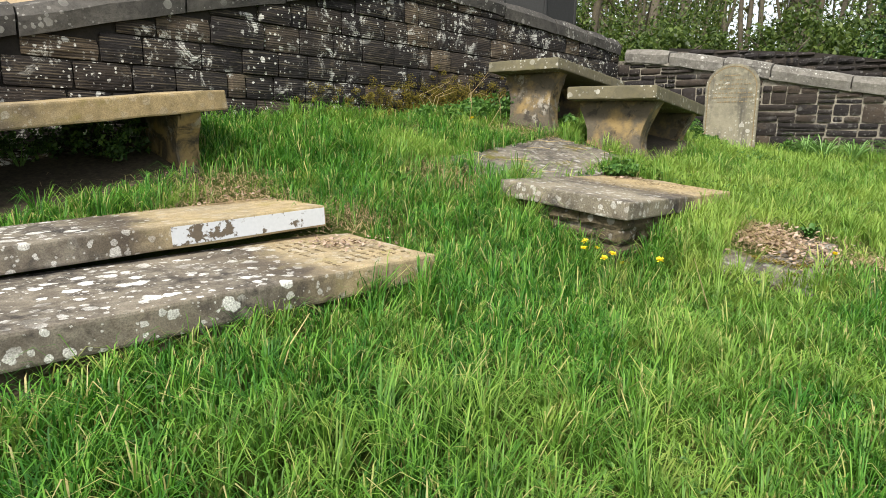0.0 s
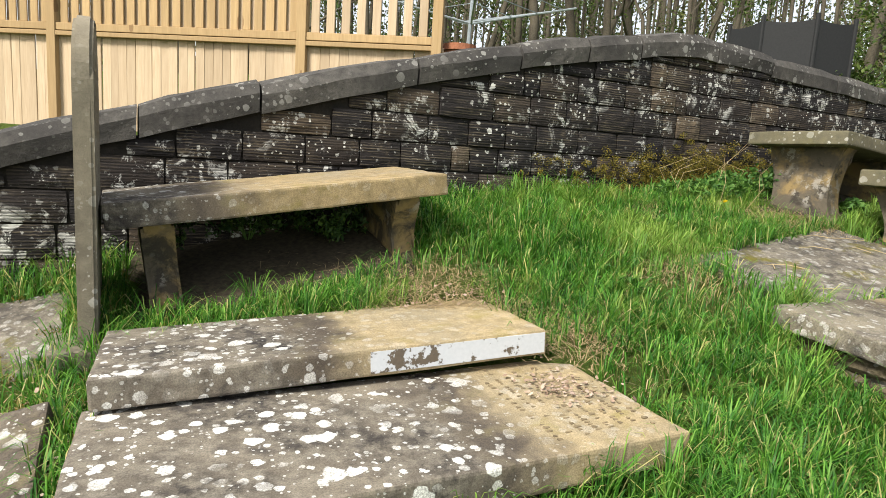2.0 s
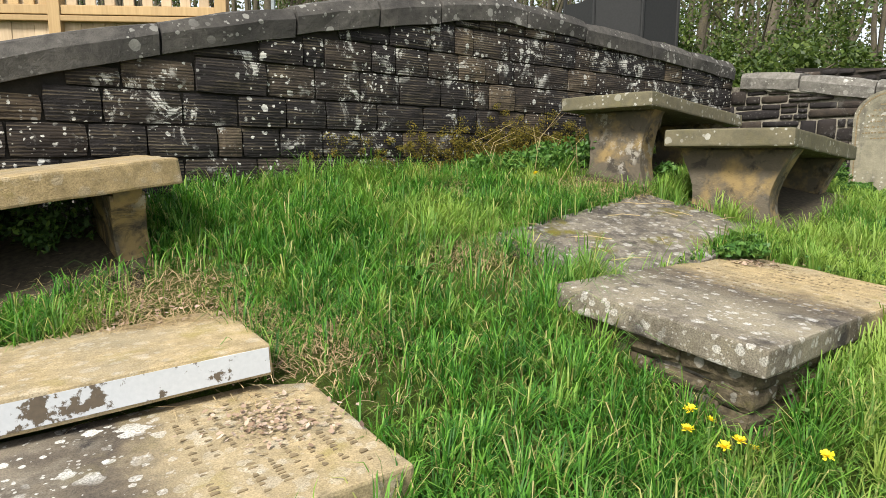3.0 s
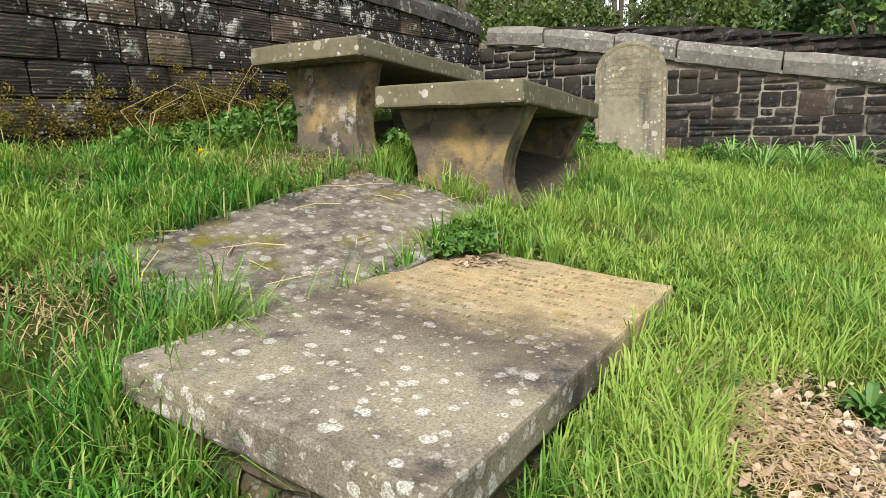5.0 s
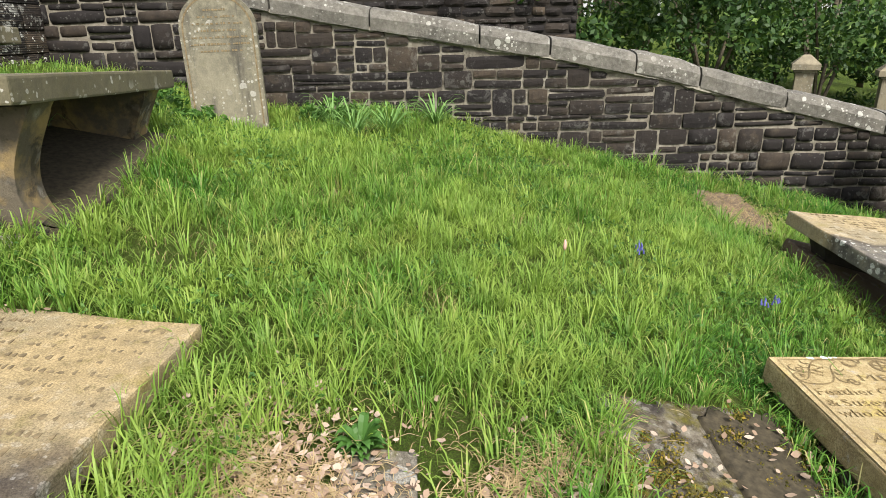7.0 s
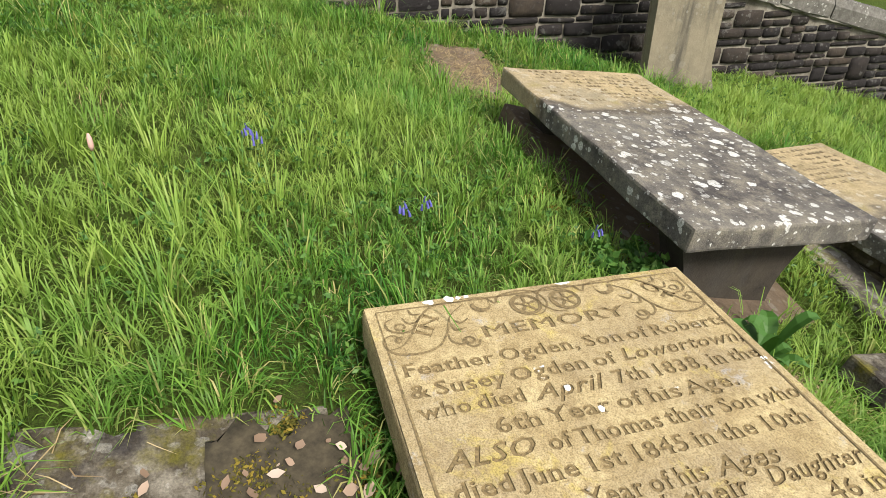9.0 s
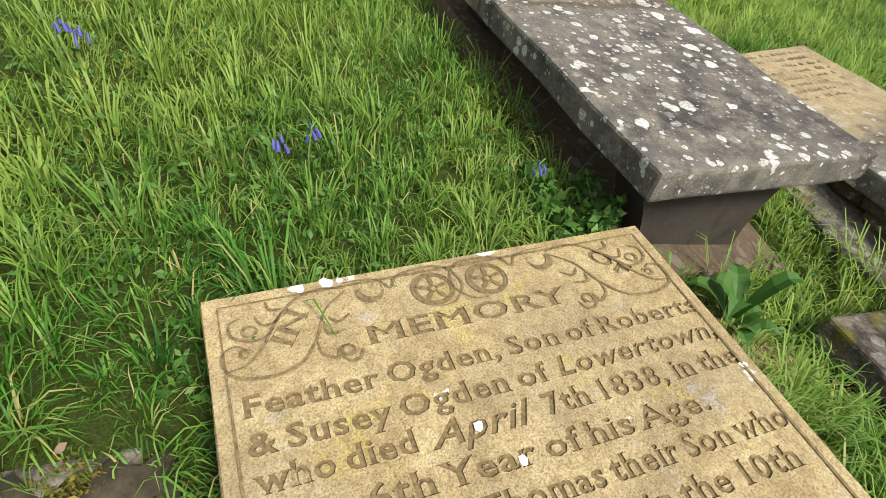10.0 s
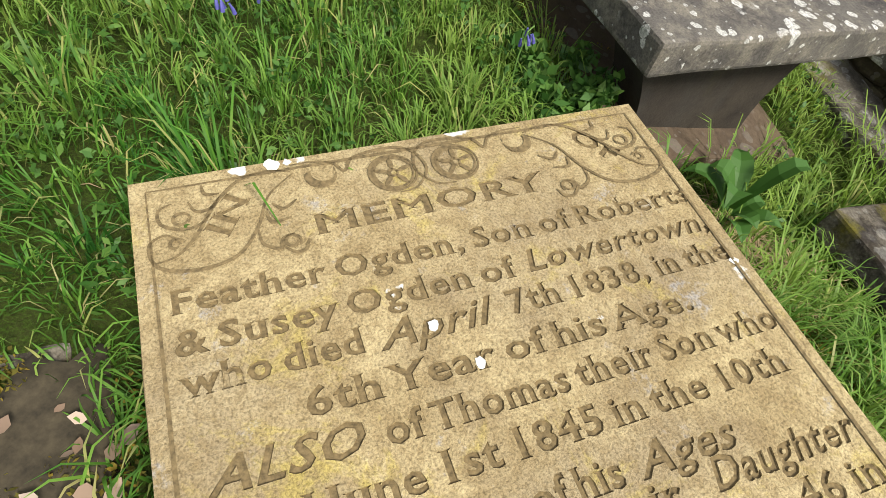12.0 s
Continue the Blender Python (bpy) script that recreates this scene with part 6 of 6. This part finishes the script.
# ---- grass ----
def clear_of_stones(x, y):
    ok = np.ones(len(x), bool)
    for o, u, v, length, width in FOOT:
        a = (x - o[0]) * u[0] + (y - o[1]) * u[1]
        b = (x - o[0]) * v[0] + (y - o[1]) * v[1]
        ok &= ~((a > 0) & (a < length) & (b > 0) & (b < width))
    return ok


def inside_walls(x, y, margin=0.06):
    d1 = (x - y + 6.93) / math.sqrt(2)
    t = np.array([W2_TO[0] - W2_FROM[0], W2_TO[1] - W2_FROM[1]]) / LEN2
    d2 = -((y - W2_FROM[1]) * t[0] - (x - W2_FROM[0]) * t[1])
    return (d1 > margin) & (d2 > margin)


def patch_field(x, y, seed=0.0):
    return 0.5 + 0.25 * (np.sin(1.9 * x + 0.7 * y + seed) * np.sin(1.3 * y - 0.8 * x + 2 * seed) + np.sin(4.1 * x - 2.3 * y + seed) * np.sin(3.7 * y + 1.1 * x))


def bare_ground(x, y):
    """1 where the turf gives way to litter and trodden soil: round the flush slabs and the grave heads."""
    spots = ((2.42, 3.85, 0.55), (3.05, 3.31, 0.40), (0.07, 4.59, 0.35), (-0.41, 3.57, 0.35), (0.79, 6.40, 0.35), (-2.9, 2.2, 0.7), (5.99, 4.04, 0.5), (-1.3, 4.1, 0.38), (-0.95, 3.78, 0.26), (2.35, 5.55, 0.28), (4.4, 7.15, 0.22), (5.6, 6.1, 0.2), (3.3, 5.9, 0.16), (4.2, 5.2, 0.14), (3.1, 4.7, 0.13))
    return np.max([np.exp(-(((x - a) ** 2 + (y - b) ** 2) / (r * r)) ** 2) for a, b, r in spots], axis=0)


def blades(name, n, region, height, width, seed, material, label, lean=0.55, thin_by=None):
    rng = np.random.default_rng(seed)
    x, y = rng.uniform(region[0], region[1], n), rng.uniform(region[2], region[3], n)
    near = np.clip(1.30 - 0.08 * (np.hypot(x - 2.4, y - 2.8)), 0.35, 1.0)
    rim = np.minimum.reduce([x - region[0], region[1] - x, y - region[2], region[3] - y]) / 1.2
    keep = inside_walls(x, y) & clear_of_stones(x, y) & (rng.random(n) < near) & (rng.random(n) < rim)
    if thin_by is not None:
        keep &= rng.random(n) > 0.96 * thin_by(x, y)
    x, y = x[keep], y[keep]
    n = len(x)
    f = patch_field(x, y)
    cell = 0.105  # blades gather into tufts that lean outwards
    ix, iy = np.floor(x / cell), np.floor(y / cell)
    hash_1 = np.modf(np.abs(np.sin(ix * 12.9898 + iy * 78.233)) * 43758.5453)[0]
    hash_2 = np.modf(np.abs(np.sin(ix * 39.346 + iy * 11.135)) * 24634.6345)[0]
    cx, cy = (ix + 0.15 + 0.7 * hash_1) * cell, (iy + 0.15 + 0.7 * hash_2) * cell
    pull = rng.uniform(0.0, 0.75, n)
    outward = np.arctan2(y - cy, x - cx)
    x, y = x + (cx - x) * pull, y + (cy - y) * pull
    far_bank = 1.0 - 0.40 / (1.0 + np.exp(-3.0 * (x + 0.5 * y - 5.4)))
    h = height * rng.uniform(0.45, 1.25, n) * (0.55 + 0.95 * f) * far_bank * (0.62 + 0.75 * np.modf(hash_1 * 7.31)[0])
    z = rise(x, y) - 0.01
    a = rng.uniform(0, math.tau, n)
    drift = 0.9 * (patch_field(x * 2.3, y * 2.3, 4.0) - 0.5) * math.tau
    pick = rng.random(n)
    la = np.where(pick < 0.25, drift + rng.normal(0, 0.7, n), np.where(pick < 0.75, outward + rng.normal(0, 0.5, n), a))
    bend = lean * rng.uniform(0.15, 1.5, n) * h
    w = width * rng.uniform(0.55, 1.3, n) * (0.35 + 0.65 * far_bank)
    off = np.stack([np.cos(la + math.pi / 2) * w, np.sin(la + math.pi / 2) * w, np.zeros(n)], -1)
    bx, by, sag = np.cos(la) * bend, np.sin(la) * bend, np.clip(bend / h, 0.0, 1.2)
    b0 = np.stack([x, y, z], -1)
    p1 = b0 + np.stack([bx * 0.20, by * 0.20, h * 0.50], -1)
    p2 = b0 + np.stack([bx * 0.58, by * 0.58, h * (0.88 - 0.10 * sag)], -1)
    t = b0 + np.stack([bx * 1.1, by * 1.1, h * (1.05 - 0.50 * sag)], -1)
    v = np.stack([b0 - off, b0 + off, p1 + off * 0.95, p1 - off * 0.95, p2 + off * 0.7, p2 - off * 0.7, t], 1).reshape(-1, 3)
    i = np.arange(n)[:, None] * 7
    me = from_arrays(name, v, np.concatenate([i + q for q in ([0, 1, 2], [0, 2, 3], [3, 2, 4], [3, 4, 5], [5, 4, 6])]), material)
    tagged(new(name, me), label, "grass", kind="stuff")


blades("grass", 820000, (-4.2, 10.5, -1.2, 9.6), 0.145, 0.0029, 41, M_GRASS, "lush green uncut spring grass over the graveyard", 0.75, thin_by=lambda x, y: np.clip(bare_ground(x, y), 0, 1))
clover()
tussocks()
blades("dead_grass", 60000, (-3.8, 8.0, 0.4, 8.8), 0.075, 0.0020, 43, M_STRAW, "dry straw-coloured dead grass", 1.3, thin_by=lambda x, y: np.clip(0.97 - 0.9 * bare_ground(x, y), 0, 1))


# ---- stones of the walls, last ----
tooled = unit_stones(8, 0.05, 900, 0.45)
lay_stones(wall_1, "block", len_1, TOP1, FOOT1, 0.20, (0.190, 0.215), (0.26, 0.46), tooled, M_BLOCK, (3.2, len_1), 51, 0.010, 0.13, 0.0)
rubble = unit_stones(16, 0.07, 950, 0.55)
lay_rubble(wall_2, "rubble_stone", len_2, TOP2, FOOT2, 0.19, rubble, M_RUBBLE, (1.2, 6.0), 52)
dry = unit_stones(6, 0.12, 980)
lay_stones(wall_3, "dry_stone", len_3, TOP3, lambda s: 1.5, 0.0, (0.09, 0.14), (0.18, 0.40), dry, M_RUBBLE, (0.5, 5.6), 53, 0.014, 0.14, 0.005)
